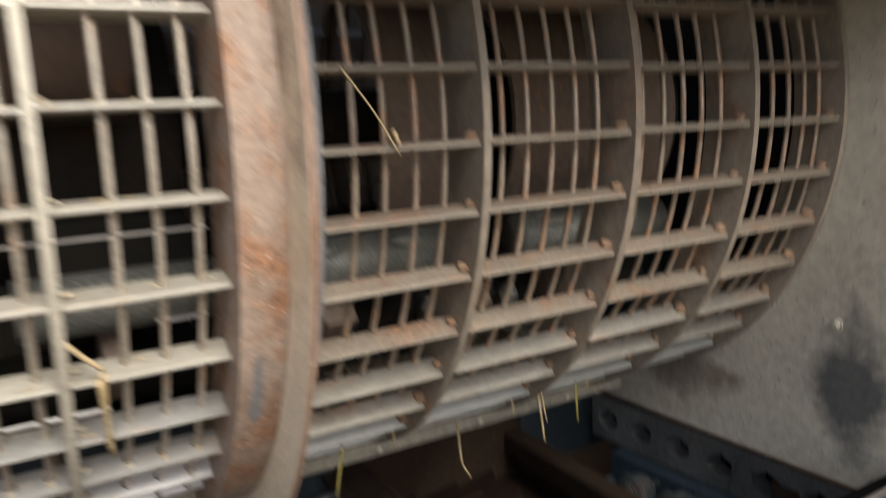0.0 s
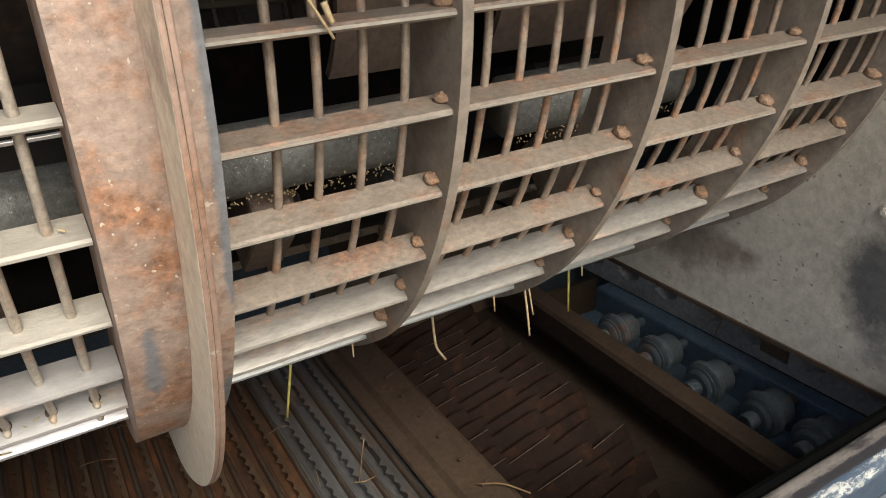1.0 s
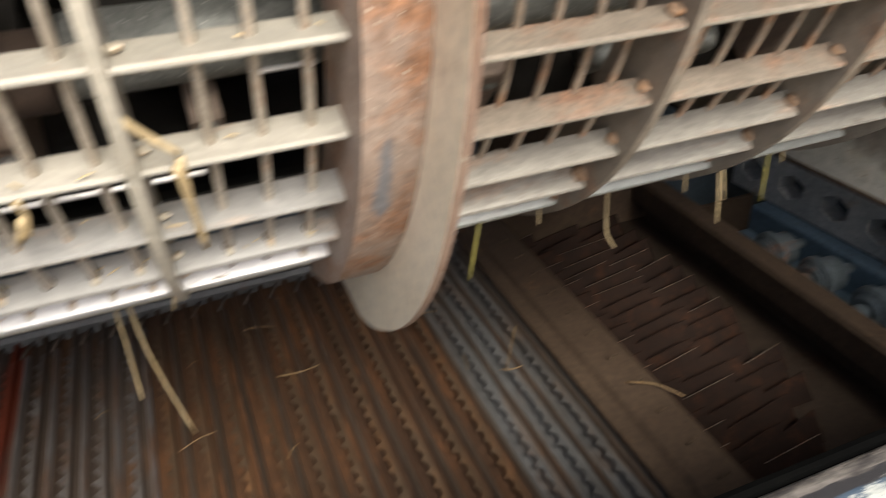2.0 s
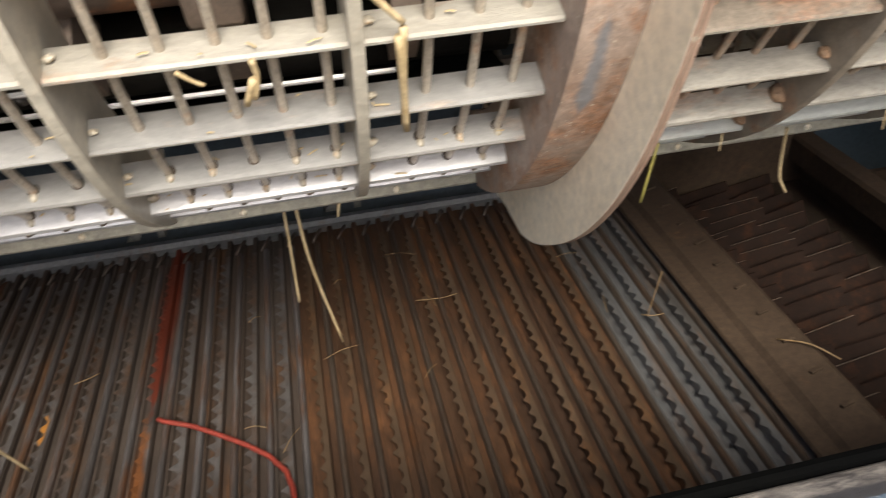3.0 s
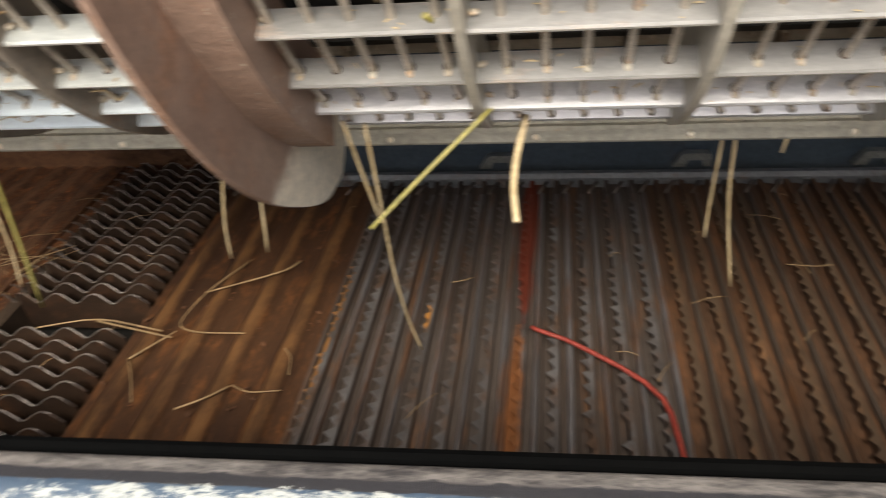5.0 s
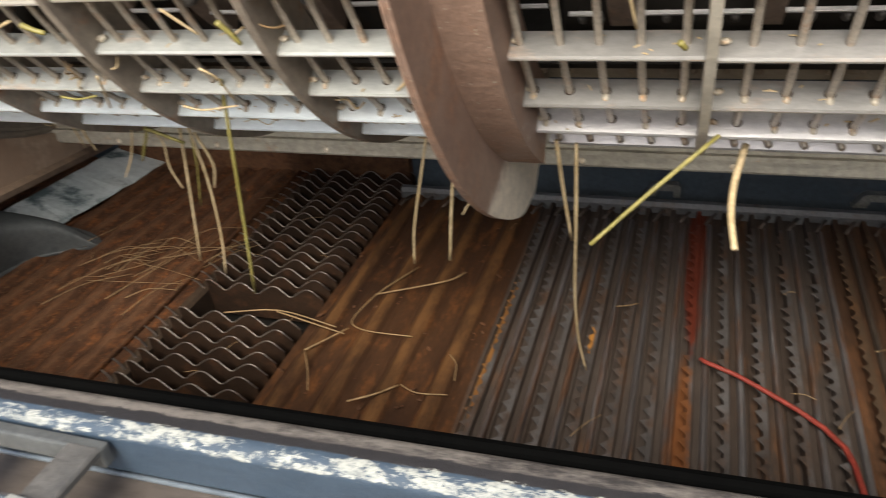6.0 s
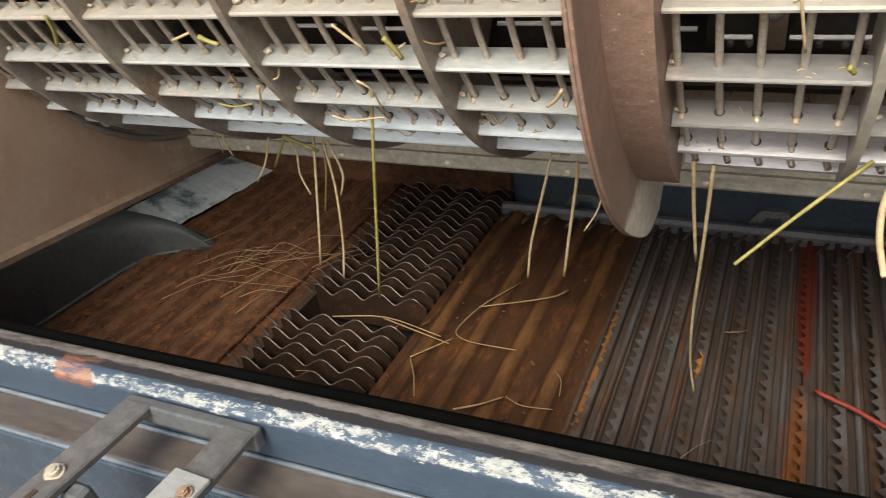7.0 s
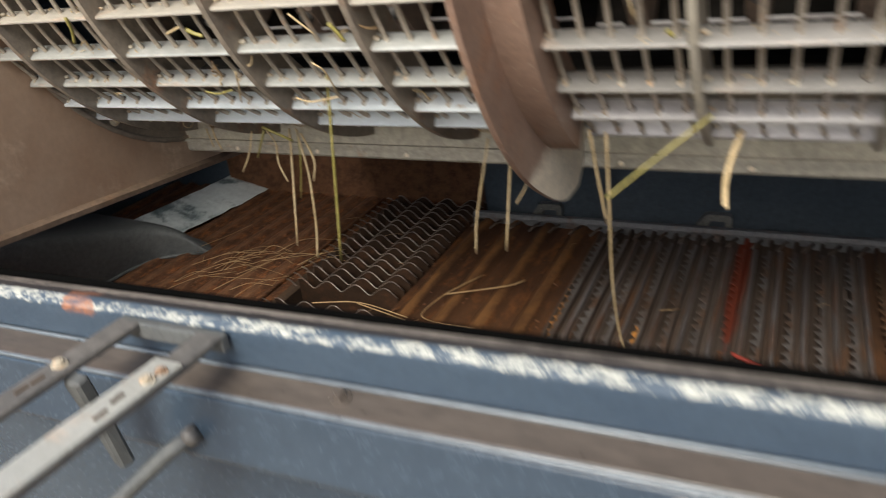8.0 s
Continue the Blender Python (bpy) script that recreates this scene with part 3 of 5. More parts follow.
def cage_ring(x, left, right, label, faces, labels, outline, band=RING, band_end=72):
    """Two bands round the cage with a fin between them; outline: (angle, radius) of the fin's rim; faces: the fin's two sides."""
    r = thing("cage_ring", label, "machine ring", "cage rings")

    def rim(th):
        for (a, ra), (b, rb) in zip(outline, outline[1:]):
            if th <= b:
                return ra + (rb - ra) * max(0.0, th - a) / (b - a)
        return outline[-1][1]

    part("band", arc_plate(bmesh.new(), left, x - 0.0027, RO - 0.04, RO + 0.015, TH0, 72, 2.5), band, r, "rusty brown band")
    part("band", arc_plate(bmesh.new(), x + 0.0025, right, RO - 0.04, RO + 0.015, TH0, band_end, 2.5), band, r, "rusty brown band")
    for x0, x1, mat, note in ((x - 0.0026, x - 0.0002, faces[0], labels[0]), (x - 0.0001, x + 0.0024, faces[1], labels[1])):
        fin = part("fin", arc_plate(bmesh.new(), x0, x1, RO - 0.03, RO, TH0, outline[-1][0], 1.0, rim), [mat, RING_BROWN], r, note)
        bev = fin.modifiers.new("worn_edge", 'BEVEL')
        bev.width, bev.segments, bev.limit_method, bev.angle_limit = 0.0007, 2, 'ANGLE', radians(50)
    return r


cage_ring(-0.043, -0.073, -0.0255, "brown steel ring with a pale worn fin between grates", (FIN, RIB), ("bare pale worn steel fin", "brown rusty backing of the fin"),
          ((TH0, 0.349), (25, 0.349), (42, 0.3525), (58, 0.3555), (66, 0.358), (71, 0.3572), (74, 0.351), (77, 0.3455), (88, 0.3395)))
cage_ring(-0.535, -0.549, -0.5065, "rusty steel ring with a worn fin between grates", (RING_BROWN, FIN_TIP), ("brown rusty backing of the fin", "brown steel fin worn pale at its tip"),
          ((TH0, 0.3575), (60, 0.358), (69, 0.3605), (72, 0.36), (75, 0.3555), (78.5, 0.3505), (81.5, 0.328)), RING_BROWN, 60)

low = thing("bottom_rail", "dusty beige steel rail under the cage", "rail")
part("rail_bar", extrude_x(bmesh.new(), [(0.797, 0.246), (0.8, 0.243), (0.806, 0.242), (0.812, 0.244), (0.812, 0.284), (0.797, 0.284)], -1.085, 0.46), RAIL_LOW, low)
part("lip", extrude_x(bmesh.new(), [(0.79, 0.259), (0.797, 0.257), (0.797, 0.262), (0.79, 0.263)], -1.085, 0.46), RAIL_LOW, low)
for k in range(12):
    bm = bmesh.new()
    bmesh.ops.create_icosphere(bm, subdivisions=2, radius=0.003, matrix=Matrix.Translation((-1.0 + 0.125 * k, 0.797, 0.25)) @ Matrix.Diagonal((1, 0.5, 1, 1)))
    part("rivet", bm, FIN, low, smooth=True)

# rotor inside the cage
rotor = thing("rotor", "steel threshing rotor toned near-black, with grey rasp bars", "rotor")
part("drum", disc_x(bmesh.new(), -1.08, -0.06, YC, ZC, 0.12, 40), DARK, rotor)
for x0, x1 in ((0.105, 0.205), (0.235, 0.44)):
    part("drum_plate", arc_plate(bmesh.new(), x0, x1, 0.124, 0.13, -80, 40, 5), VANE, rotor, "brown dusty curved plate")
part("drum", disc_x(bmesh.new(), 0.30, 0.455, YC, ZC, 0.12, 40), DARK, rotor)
# added near-black sheets that darken the view through the lower grate
part("shade_sheet", arc_plate(bmesh.new(), -1.08, -0.03, 0.243, 0.246, 62, 150, 5), DARK, rotor)
part("shade_sheet", arc_plate(bmesh.new(), -0.0299, 0.455, 0.205, 0.208, 62, 150, 5), DARK, rotor)
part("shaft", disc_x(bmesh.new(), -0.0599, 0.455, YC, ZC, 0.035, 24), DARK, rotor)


def rotor_bar(x0, x1, th, r, wide, mat):
    """A half-round bar along the drum."""
    a = radians(th)
    ry, rz, ty, tz = -math.cos(a), -math.sin(a), -math.sin(a), math.cos(a)
    k = wide / 2
    prof = [(r - k + k * math.cos(radians(q)), k * math.sin(radians(q))) for q in range(-150, 151, 15)]
    part("rasp_bar", extrude_x(bmesh.new(), [(YC + q * ry + t * ty, ZC + q * rz + t * tz) for q, t in prof], x0, x1), mat, rotor, smooth=True)
    if x0 < -0.05:
        part("bar_web", radial_bar(bmesh.new(), x0 + 0.01, x1 - 0.01, th, 0.1, r - wide * 0.8, 0.008), [DARK, DARK], rotor)


# bars deep in the cage get the near-black tone for the shade there
for x0, x1, th, wide, mat in ((-0.03, 0.124, 30, 0.042, ROTOR_GREY), (0.197, 0.36, 30, 0.042, ROTOR_GREY), (-0.18, -0.05, 31, 0.04, ROTOR_GREY), (-0.34, -0.19, 33, 0.04, ROTOR_BROWN),
                              (-0.52, -0.36, 20, 0.05, DARK), (-0.93, -0.6, 26, 0.04, DARK),
                              (-0.5, -0.1, -20, 0.1, ROTOR_BROWN), (-1.0, -0.6, -18, 0.1, ROTOR_BROWN),
                              (-0.5, -0.05, 64, 0.05, DARK), (-1.0, -0.6, 66, 0.05, DARK), (0.0, 0.42, 66, 0.05, DARK)):
    rotor_bar(x0, x1, th, 0.224, wide, mat)
for x0, x1, r in ((-0.46, -0.40, 0.2), (-0.3, -0.25, 0.2)):
    part("vane", arc_plate(bmesh.new(), x0, x1, r - 0.006, r, -30, 14, 5), VANE, rotor, "brown curved vane")
for x0, th in ((-0.345, 27), (-0.235, 26), (-0.70, 28), (-0.83, 32), (-0.95, 27), (0.02, 47), (0.15, 50), (0.27, 47)):
    y, z = on_cage(th, 0.2)
    bm = box(bmesh.new(), x0, x0 + 0.028, -0.03, 0.012, -0.045, 0.03, 0.003)
    bm.transform(Matrix.Translation((0, y, z)) @ Matrix.Rotation(radians(th), 4, 'X'))
    part("rasp_block", bm, VANE, rotor, "brown rusty block")
# raised pads of the grey bars
for x, th in ((0.017, 24.6), (0.087, 24.4), (0.232, 24.6), (0.305, 24.5)):
    bm = bmesh.new()
    bmesh.ops.create_icosphere(bm, subdivisions=3, radius=1.0, matrix=Matrix.Translation((x, *on_cage(th, 0.2115))) @ Matrix.Rotation(radians(th), 4, 'X') @ Matrix.Diagonal((0.017, 0.007, 0.0055, 1)))
    part("pad", bm, ROTOR_GREY, rotor, smooth=True)
# leaning pegs below the grey bars
for x, th in ((0.04, 43.5), (0.119, 43), (0.2, 44), (0.281, 43.5)):
    (y0, z0), (y1, z1) = on_cage(th, 0.224), on_cage(th + 12, 0.21)
    part("peg", tube(bmesh.new(), [(x - 0.004, *on_cage(th - 1.5, 0.222)), (x, y0, z0), (x + 0.018, y1, z1), (x + 0.03, *on_cage(th + 18, 0.19))], 0.0085, 12), ROTOR_GREY, rotor, "leaning grey round peg", smooth=True)
# brown blocks, each with a round bolt head
for x in (-0.457, -0.372, -0.30, -0.218, -0.125, -0.66, -0.75, -0.86, -0.97):
    part("rasp_block", arc_plate(bmesh.new(), x - 0.008, x + 0.008, 0.19, 0.231, 39, 53, 3), VANE, rotor, "brown rusty block")
    bm = bmesh.new()
    bmesh.ops.create_icosphere(bm, subdivisions=2, radius=0.0065, matrix=Matrix.Translation((x, *on_cage(40.6, 0.232))))
    part("bolt_head", bm, BRACE, rotor, "grey round bolt head", smooth=True)
# shiny strips seen between the rods, with pegs below them
# the strip from x -0.10 to -0.067 is a highlight laid on the grey bar
for x0, x1, th, r in ((-0.52, -0.5, 44.2, 0.236), (-0.488, -0.468, 46.4, 0.2365), (-0.447, -0.378, 46.4, 0.2365), (-0.365, -0.305, 46.2, 0.2365), (-0.49, -0.4, 55, 0.238), (-0.38, -0.13, 53.5, 0.238), (-0.10, -0.067, 32.5, 0.2265),
                      (-0.63, -0.585, 42.4, 0.2365), (-0.74, -0.67, 44, 0.2365), (-0.85, -0.76, 43, 0.2365), (-0.64, -0.595, 52.1, 0.238), (-0.85, -0.67, 52.5, 0.238), (-0.5, -0.3, 12, 0.235), (-0.25, -0.07, 14, 0.235)):
    part("strip", radial_bar(bmesh.new(), x0, x1, th, r - 0.003, r, 0.0009), [POLISHED, POLISHED], rotor, "thin bright strip")
for x in (-0.481, -0.47, -0.43, -0.416, -0.404, -0.391, -0.35, -0.332, -0.315):
    part("pin", tube(bmesh.new(), [(x, *on_cage(47, 0.234)), (x, *on_cage(49.6, 0.233))], 0.0026, 8), BRACE, rotor, "short grey pin", smooth=True)
# chaff lying on the grey bars
rng = random.Random(5)
bm = bmesh.new()
for k in range(260):
    x = rng.choice([rng.uniform(-0.02, 0.11), rng.uniform(0.2, 0.35)])
    y, z = on_cage(33.0 + rng.gauss(0, 0.8), 0.2245)
    m = Matrix.Translation((x, y, z)) @ Euler((rng.uniform(0, 6), rng.uniform(0, 6), rng.uniform(0, 6))).to_matrix().to_4x4() @ Matrix.Diagonal((rng.uniform(0.0003, 0.0011), 0.0004, 0.0004, 1))
    bmesh.ops.create_cube(bm, size=1.6, matrix=m)
chaff = part("chaff", bm, STRAW, None)
tagged(chaff, "pale chaff caught on the rotor's grey bars", "chaff", kind="stuff")


# ---- walls round the works ----
def wall(name, bm, mat, label):
    ob = new(name, mesh_of(bm, name, mat))
    return tagged(ob, label, "wall", kind="structure")


def end_wall(name, x0, x1, zlow, hole, mat, label, slope=0.0, cy=YC, cz=ZC):
    """A sheet with a round hole for the cage."""
    bm = bmesh.new()
    n = 64
    inner, outer = [], []
    for x in (x0, x1):
        ia, oa = [], []
        for i in range(n):
            a = 2 * math.pi * i / n
            ca, sa = math.cos(a), math.sin(a)
            ia.append(bm.verts.new((x, cy + hole * ca, cz + hole * sa)))
            ky = (1.235 - YC) if ca > 0 else (YC - 0.42)
            kz = (1.1 - ZC) if sa > 0 else (ZC - zlow - slope * 0.017)
            k = min(ky / max(abs(ca), 1e-6), kz / max(abs(sa), 1e-6))
            corner = (x, YC + k * ca, ZC + k * sa)
            oa.append(bm.verts.new((x, corner[1], corner[2] + (slope * (corner[1] - YC) if sa < 0 and corner[2] < zlow + 0.005 else 0.0))))
        inner.append(ia)
        outer.append(oa)
    for i in range(n):
        j = (i + 1) % n
        bm.faces.new((inner[0][i], inner[0][j], outer[0][j], outer[0][i]))
        bm.faces.new((inner[1][i], outer[1][i], outer[1][j], inner[1][j]))
        bm.faces.new((inner[0][i], inner[1][i], inner[1][j], inner[0][j]))
        bm.faces.new((outer[0][i], outer[0][j], outer[1][j], outer[1][i]))
    return wall(name, bm, mat, label)


def collar(x0, x1, hole, mat, label, cy=YC, cz=ZC):
    """The rolled rim round a wall's hole."""
    bm = bmesh.new()
    tube(bm, [((x0 + x1) / 2, cy + hole * math.cos(a), cz + hole * math.sin(a)) for a in [2 * math.pi * i / 60 for i in range(30, 61)]], 0.004, 6)
    c = thing("wall_collar", label, "collar")
    part("rim", bm, mat, c, smooth=True)


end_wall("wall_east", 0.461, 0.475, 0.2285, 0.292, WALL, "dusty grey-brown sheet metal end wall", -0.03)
end_wall("wall_west", -1.10, -1.085, 0.221, 0.262, WALL_LEFT, "brown rusty sheet metal end wall", -0.085, 0.84, 0.523)
collar(-1.086, -1.08, 0.264, RIB, "brown rolled rim round the wall opening", 0.84, 0.523)
collar(0.458, 0.462, 0.294, WALL, "grey rolled rim round the wall opening")
wall("wall_back", box(bmesh.new(), -1.9, 1.2, 1.235, 1.25, -0.6, 0.32), BLUE, "dark blue painted steel back wall")
wall("wall_back_upper", box(bmesh.new(), -1.9, 0.06, 1.235, 1.25, 0.321, 1.2), BLUE, "dark blue painted steel back wall above the rail")
# unseen roof sheets, added to hold skylight off the cage, open at the back
wall("wall_shade_roof", box(bmesh.new(), -1.9, 0.06, 0.42, 1.13, 1.1, 1.115), DARK, "unseen roof sheet added to keep skylight off the cage")
wall("wall_shade_roof_east", box(bmesh.new(), 0.061, 1.2, 0.42, 1.33, 1.1, 1.115), DARK, "unseen roof sheet added to keep skylight off the cage")
# added closing sheets and floor, near-black so that the inside stays dark
wall("wall_far_east", box(bmesh.new(), 1.2, 1.215, 0.42, 1.515, -0.6, 1.115), DARK, "added near-black side wall closing the inside")
wall("wall_cover_side", box(bmesh.new(), 0.003, 0.019, 1.251, 1.512, -0.6, 1.08), DARK, "added near-black sheet beside the far cover")
wall("wall_far_west", box(bmesh.new(), -1.915, -1.9, 0.42, 1.25, -0.6, 1.115), DARK, "added near-black side wall closing the inside")
wall("floor", box(bmesh.new(), -1.9, 1.2, 0.44, 1.235, -0.62, -0.6), DARK, "added near-black floor under the pan")
# five sheets out of view, added only to block light and shade the cage
wall("wall_shade_front_east", box(bmesh.new(), 0.66, 1.2, 0.40, 0.42, 0.30, 1.115), SILL_BLUE, "unseen blue side sheet added to shade the inside")
wall("wall_shade_front_west", box(bmesh.new(), -1.9, -1.25, 0.40, 0.42, 0.262, 1.115), SILL_BLUE, "unseen blue side sheet added to shade the inside")
wall("wall_shade_top", box(bmesh.new(), -1.25, -0.03, 0.40, 0.42, 0.80, 1.115), SILL_BLUE, "unseen blue sheet added to shade the upper cage")
wall("wall_shade_hood", box(bmesh.new(), -0.029, 0.66, 0.40, 0.42, 0.69, 1.115), SILL_BLUE, "unseen blue sheet added to shade the east end of the cage")
wall("wall_shade_side", box(bmesh.new(), 0.485, 0.5, -0.15, 0.399, 0.42, 1.6), SILL_BLUE, "unseen blue sheet added to block light from the east")
ground = new("ground", mesh_of(box(bmesh.new(), -300, 300, -300, 300, -1.7, -1.6), "ground", EARTH))
tagged(ground, "dry bare earth field around the machine", "ground", kind="structure")


def bolt(x, y, z, r, axis, label, mat, parent=None, head=6):
    """A hexagon head on a washer, its face along axis."""
    bm = bmesh.new()
    for k, (rad, h0, h1, sides) in enumerate(((r * 1.5, 0.0, r * 0.25, 18), (r, r * 0.25, r * 0.95, head), (r * 0.62, r * 0.95, r * 1.2, 10))):
        a = [(rad * math.cos(2 * math.pi * i / sides), rad * math.sin(2 * math.pi * i / sides)) for i in range(sides)]
        lo = [bm.verts.new((u, v, h0)) for u, v in a]
        hi = [bm.verts.new((u * 0.94, v * 0.94, h1)) for u, v in a]
        for i in range(sides):
            bm.faces.new((lo[i], lo[(i + 1) % sides], hi[(i + 1) % sides], hi[i]))
        bm.faces.new(hi)
        bm.faces.new(lo[::-1])
    bm.transform(Matrix.Translation((x, y, z)) @ Vector(axis).to_track_quat('Z', 'Y').to_matrix().to_4x4())
    if parent:
        return part("bolt", bm, mat, parent, label)
    t = thing("bolt", label, "bolt")
    part("head", bm, mat, t)
    return t


bolt(0.461, 0.518, 0.387, 0.0038, (-1, 0, 0), "dusty hexagon bolt on the end wall", WALL)
inner = thing("collar_plate", "dull grey curved plate inside the wall opening", "plate")
part("plate", arc_plate(bmesh.new(), -1.0835, -1.0825, 0.23, 0.29, 20, 100, 3, lambda th: 0.2605 - 0.017 * math.cos(radians(th)) + 0.062 * math.sin(radians(th))), [RIB, RIB], inner)
bolt(-1.0824, 0.69, 0.319, 0.005, (1, 0, 0), "worn bolt beside the cage", FIN)
LIP = sheet("brown_lip", (0.15, 0.098, 0.065), (0.21, 0.145, 0.1), (0.12, 0.07, 0.04), 0.55, 0.72, 0.0, (0.5, 0.8), 9, 130, seed=53)
edge_w = thing("wall_lip", "folded brown lip along the wall's lower edge", "lip")
bm = extrude_y(bmesh.new(), [(-1.085, 0.214), (-1.078, 0.21), (-1.078, 0.204), (-1.1, 0.202), (-1.1, 0.2115), (-1.085, 0.2115)], 0.42, 1.23)
for v in bm.verts:
    v.co.z += 0.009 - 0.085 * (v.co.y - YC)
part("lip", bm, LIP, edge_w)
edge_e = thing("wall_lip", "folded lip along the grey wall's lower edge", "lip")
bm = extrude_y(bmesh.new(), [(0.461, 0.2275), (0.460, 0.2265), (0.460, 0.2225), (0.476, 0.2215), (0.476, 0.2275)], 0.42, 1.23)
for v in bm.verts:
    v.co.z += -0.03 * (v.co.y - YC) + 0.0006
part("lip", bm, ANGLE, edge_e)

# ---- grain pan ----
pan = thing("grain_pan", "rusty corrugated steel grain pan with toothed ridges", "grain pan")
RP = 0.034
PY0, PY1 = 0.47, 1.155


bead_bm = bmesh.new()
extrude_y(bead_bm, [(0.0282, 0.0005), (0.0292, 0.0045), (0.0308, 0.0062), (0.0332, 0.0062), (0.0348, 0.0045), (0.0358, 0.0005)], PY0, PY1 - 0.03)
bead_me = {m: mesh_of(bead_bm.copy(), "bead", m) for m in (WORN_BEAD, DULL_BEAD)}


def serrated_strip(a, mat, rise, long=0.0078):
    """One strip with triangular teeth bent up over the groove."""
    bm = bmesh.new()
    r = random.Random(int(1000 * (a + 5)))
    box(bm, a + 0.0157, a + 0.0205, PY0, PY1 - 0.04, 0.0081, 0.0094)
    y = PY0 + 0.02
    while y < PY1 - 0.05:
        w, reach, lift = 0.0064, long + r.uniform(-0.0015, 0.0015), rise + r.uniform(-0.002, 0.002)
        if r.random() > 0.04:
            low3 = [bm.verts.new(p) for p in ((a + 0.0158, y - w, 0.0080), (a + 0.0158, y + w, 0.0080), (a + 0.0158 - reach, y, lift - 0.0012))]
            top3 = [bm.verts.new(p) for p in ((a + 0.0158, y - w, 0.0094), (a + 0.0158, y + w, 0.0094), (a + 0.0158 - reach, y, lift))]
            bm.faces.new(top3)
            bm.faces.new(low3[::-1])
            for q in range(3):
                bm.faces.new((low3[q], low3[(q + 1) % 3], top3[(q + 1) % 3], top3[q]))
        y += 0.0172
    part("serrated_strip", bm, mat, pan, "strip with a saw-toothed edge")


def pan_strip(x0, n, mat, name, label, strip_mat=None, bead_mat=None, pad=0.0, deep=0.005):
    bm = bmesh.new()
    prof = []
    wave = 0.0555
    for i in range(n):
        if strip_mat is None:
            a = x0 + i * wave
            prof += [(a + wave * u, 0.0085 * h) for u, h in ((0, 0), (0.18, 0.05), (0.27, 0.3), (0.35, 0.8), (0.42, 1), (0.55, 1), (0.63, 0.8), (0.71, 0.3), (0.8, 0.05))]
        else:
            a = x0 + i * RP
            prof += [(a, 0.0), (a + 0.004, 0.0), (a + 0.006, -deep), (a + 0.0145, -deep), (a + 0.0155, 0.0075), (a + 0.02, 0.008), (a + 0.0215, 0.0065),
                     (a + 0.022, 0.001), (a + 0.0335, 0.001)]
    x1 = x0 + n * (wave if strip_mat is None else RP) + pad
    prof.append((x1, 0.0))
    extrude_y(bm, prof + [(x1, -0.014), (x0, -0.014)], PY0, PY1)
    part(name, bm, mat, pan, label)
    if strip_mat:
        for i in range(n):
            serrated_strip(x0 + i * RP, strip_mat, 0.0095 + deep * 0.5, 0.0068 if deep > 0.002 else 0.005)
            share("bead", bead_me[bead_mat], pan, (x0 + i * RP, 0, 0))


pan_strip(-0.835, 4, SMOOTH_PAN, "smooth_sheet", "rust-brown wavy sheet")
pan_strip(-0.613, 11, PAN_GREY, "toothed_sheet", "grey worn toothed sheet", TOOTH, WORN_BEAD, 0.0, 0.0034)
pan_strip(-0.239, 10, PAN, "toothed_sheet", "rust-brown toothed sheet", TOOTH_BROWN, DULL_BEAD, 0.0, 0.0008)
pan_strip(0.101, 3, BLUE_PAN, "toothed_sheet", "blue-grey toothed sheet", BLUE_PAN, DULL_BEAD, 0.0125, 0.0015)
part("back_edge", extrude_x(bmesh.new(), [(1.155, -0.012), (1.155, 0.011), (1.159, 0.017), (1.166, 0.018), (1.173, 0.012), (1.173, -0.012)], -0.835, 0.215), BACK_EDGE, pan, "grey rolled back edge")
for i in range(30):
    x = -0.818 + RP * i
    bm = bmesh.new()
    tube(bm, [(x - 0.006, 1.120, 0.007), (x, 1.130, 0.0115), (x + 0.006, 1.141, 0.0125)], 0.0021, 6, 1.3)
    part("tab", bm, DULL_BEAD, pan, "bent tab", smooth=True)
clip_bm = bmesh.new()
extrude_y(clip_bm, [(-0.03, 0.0), (-0.018, 0.018), (-0.012, 0.021), (0.02, 0.021), (0.024, 0.016), (0.024, 0.0), (0.014, 0.0), (0.014, 0.01), (-0.008, 0.01), (-0.012, 0.0)], 1.221, 1.234)
clip_me = mesh_of(clip_bm, "clip", ROTOR_GREY)
for x in (-0.72, -0.442, -0.16, 0.086):
    t = thing("wall_clip", "grey bent steel clip on the back wall", "clip", "wall clips")
    share("clip", clip_me, t, (x, 0, -0.008))

angle = thing("cross_angle", "brown rusty angle bar across the pan's end", "angle bar")
part("top_flange", extrude_y(bmesh.new(), [(0.207, 0.0105), (0.209, 0.0135), (0.226, 0.015), (0.232, 0.021), (0.274, 0.0265), (0.280, 0.024), (0.280, 0.012), (0.207, 0.0097)], 0.45, 1.23), ANGLE, angle)
part("web", extrude_y(bmesh.new(), [(0.274, 0.0119), (0.280, 0.0119), (0.280, -0.09), (0.274, -0.09)], 0.45, 1.23), ANGLE, angle)

tab_me = mesh_of(box(bmesh.new(), -0.007, 0.007, -0.0016, 0.0016, -0.001, 0.0022, 0.0006), "clip_tab", ANGLE)
for k in range(11):
    w = share("clip_tab", tab_me, angle, (0.258, 0.62 + 0.047 * k, 0.0262))
    w.rotation_euler = (0, -0.06, 0.25)

# pit beyond the angle bar
pit = thing("step_pan", "dark rusty lower pan with saw-toothed fins", "pan")
part("floor_sheet", box(bmesh.new(), 0.2825, 0.6115, 0.45, 1.23, -0.1, -0.09), PIT, pit, "worn brown floor sheet")
part("back_sheet", box(bmesh.new(), 0.2825, 0.6115, 1.2305, 1.2345, -0.1, 0.3), ANGLE, pit, "brown back sheet")
rng = random.Random(3)
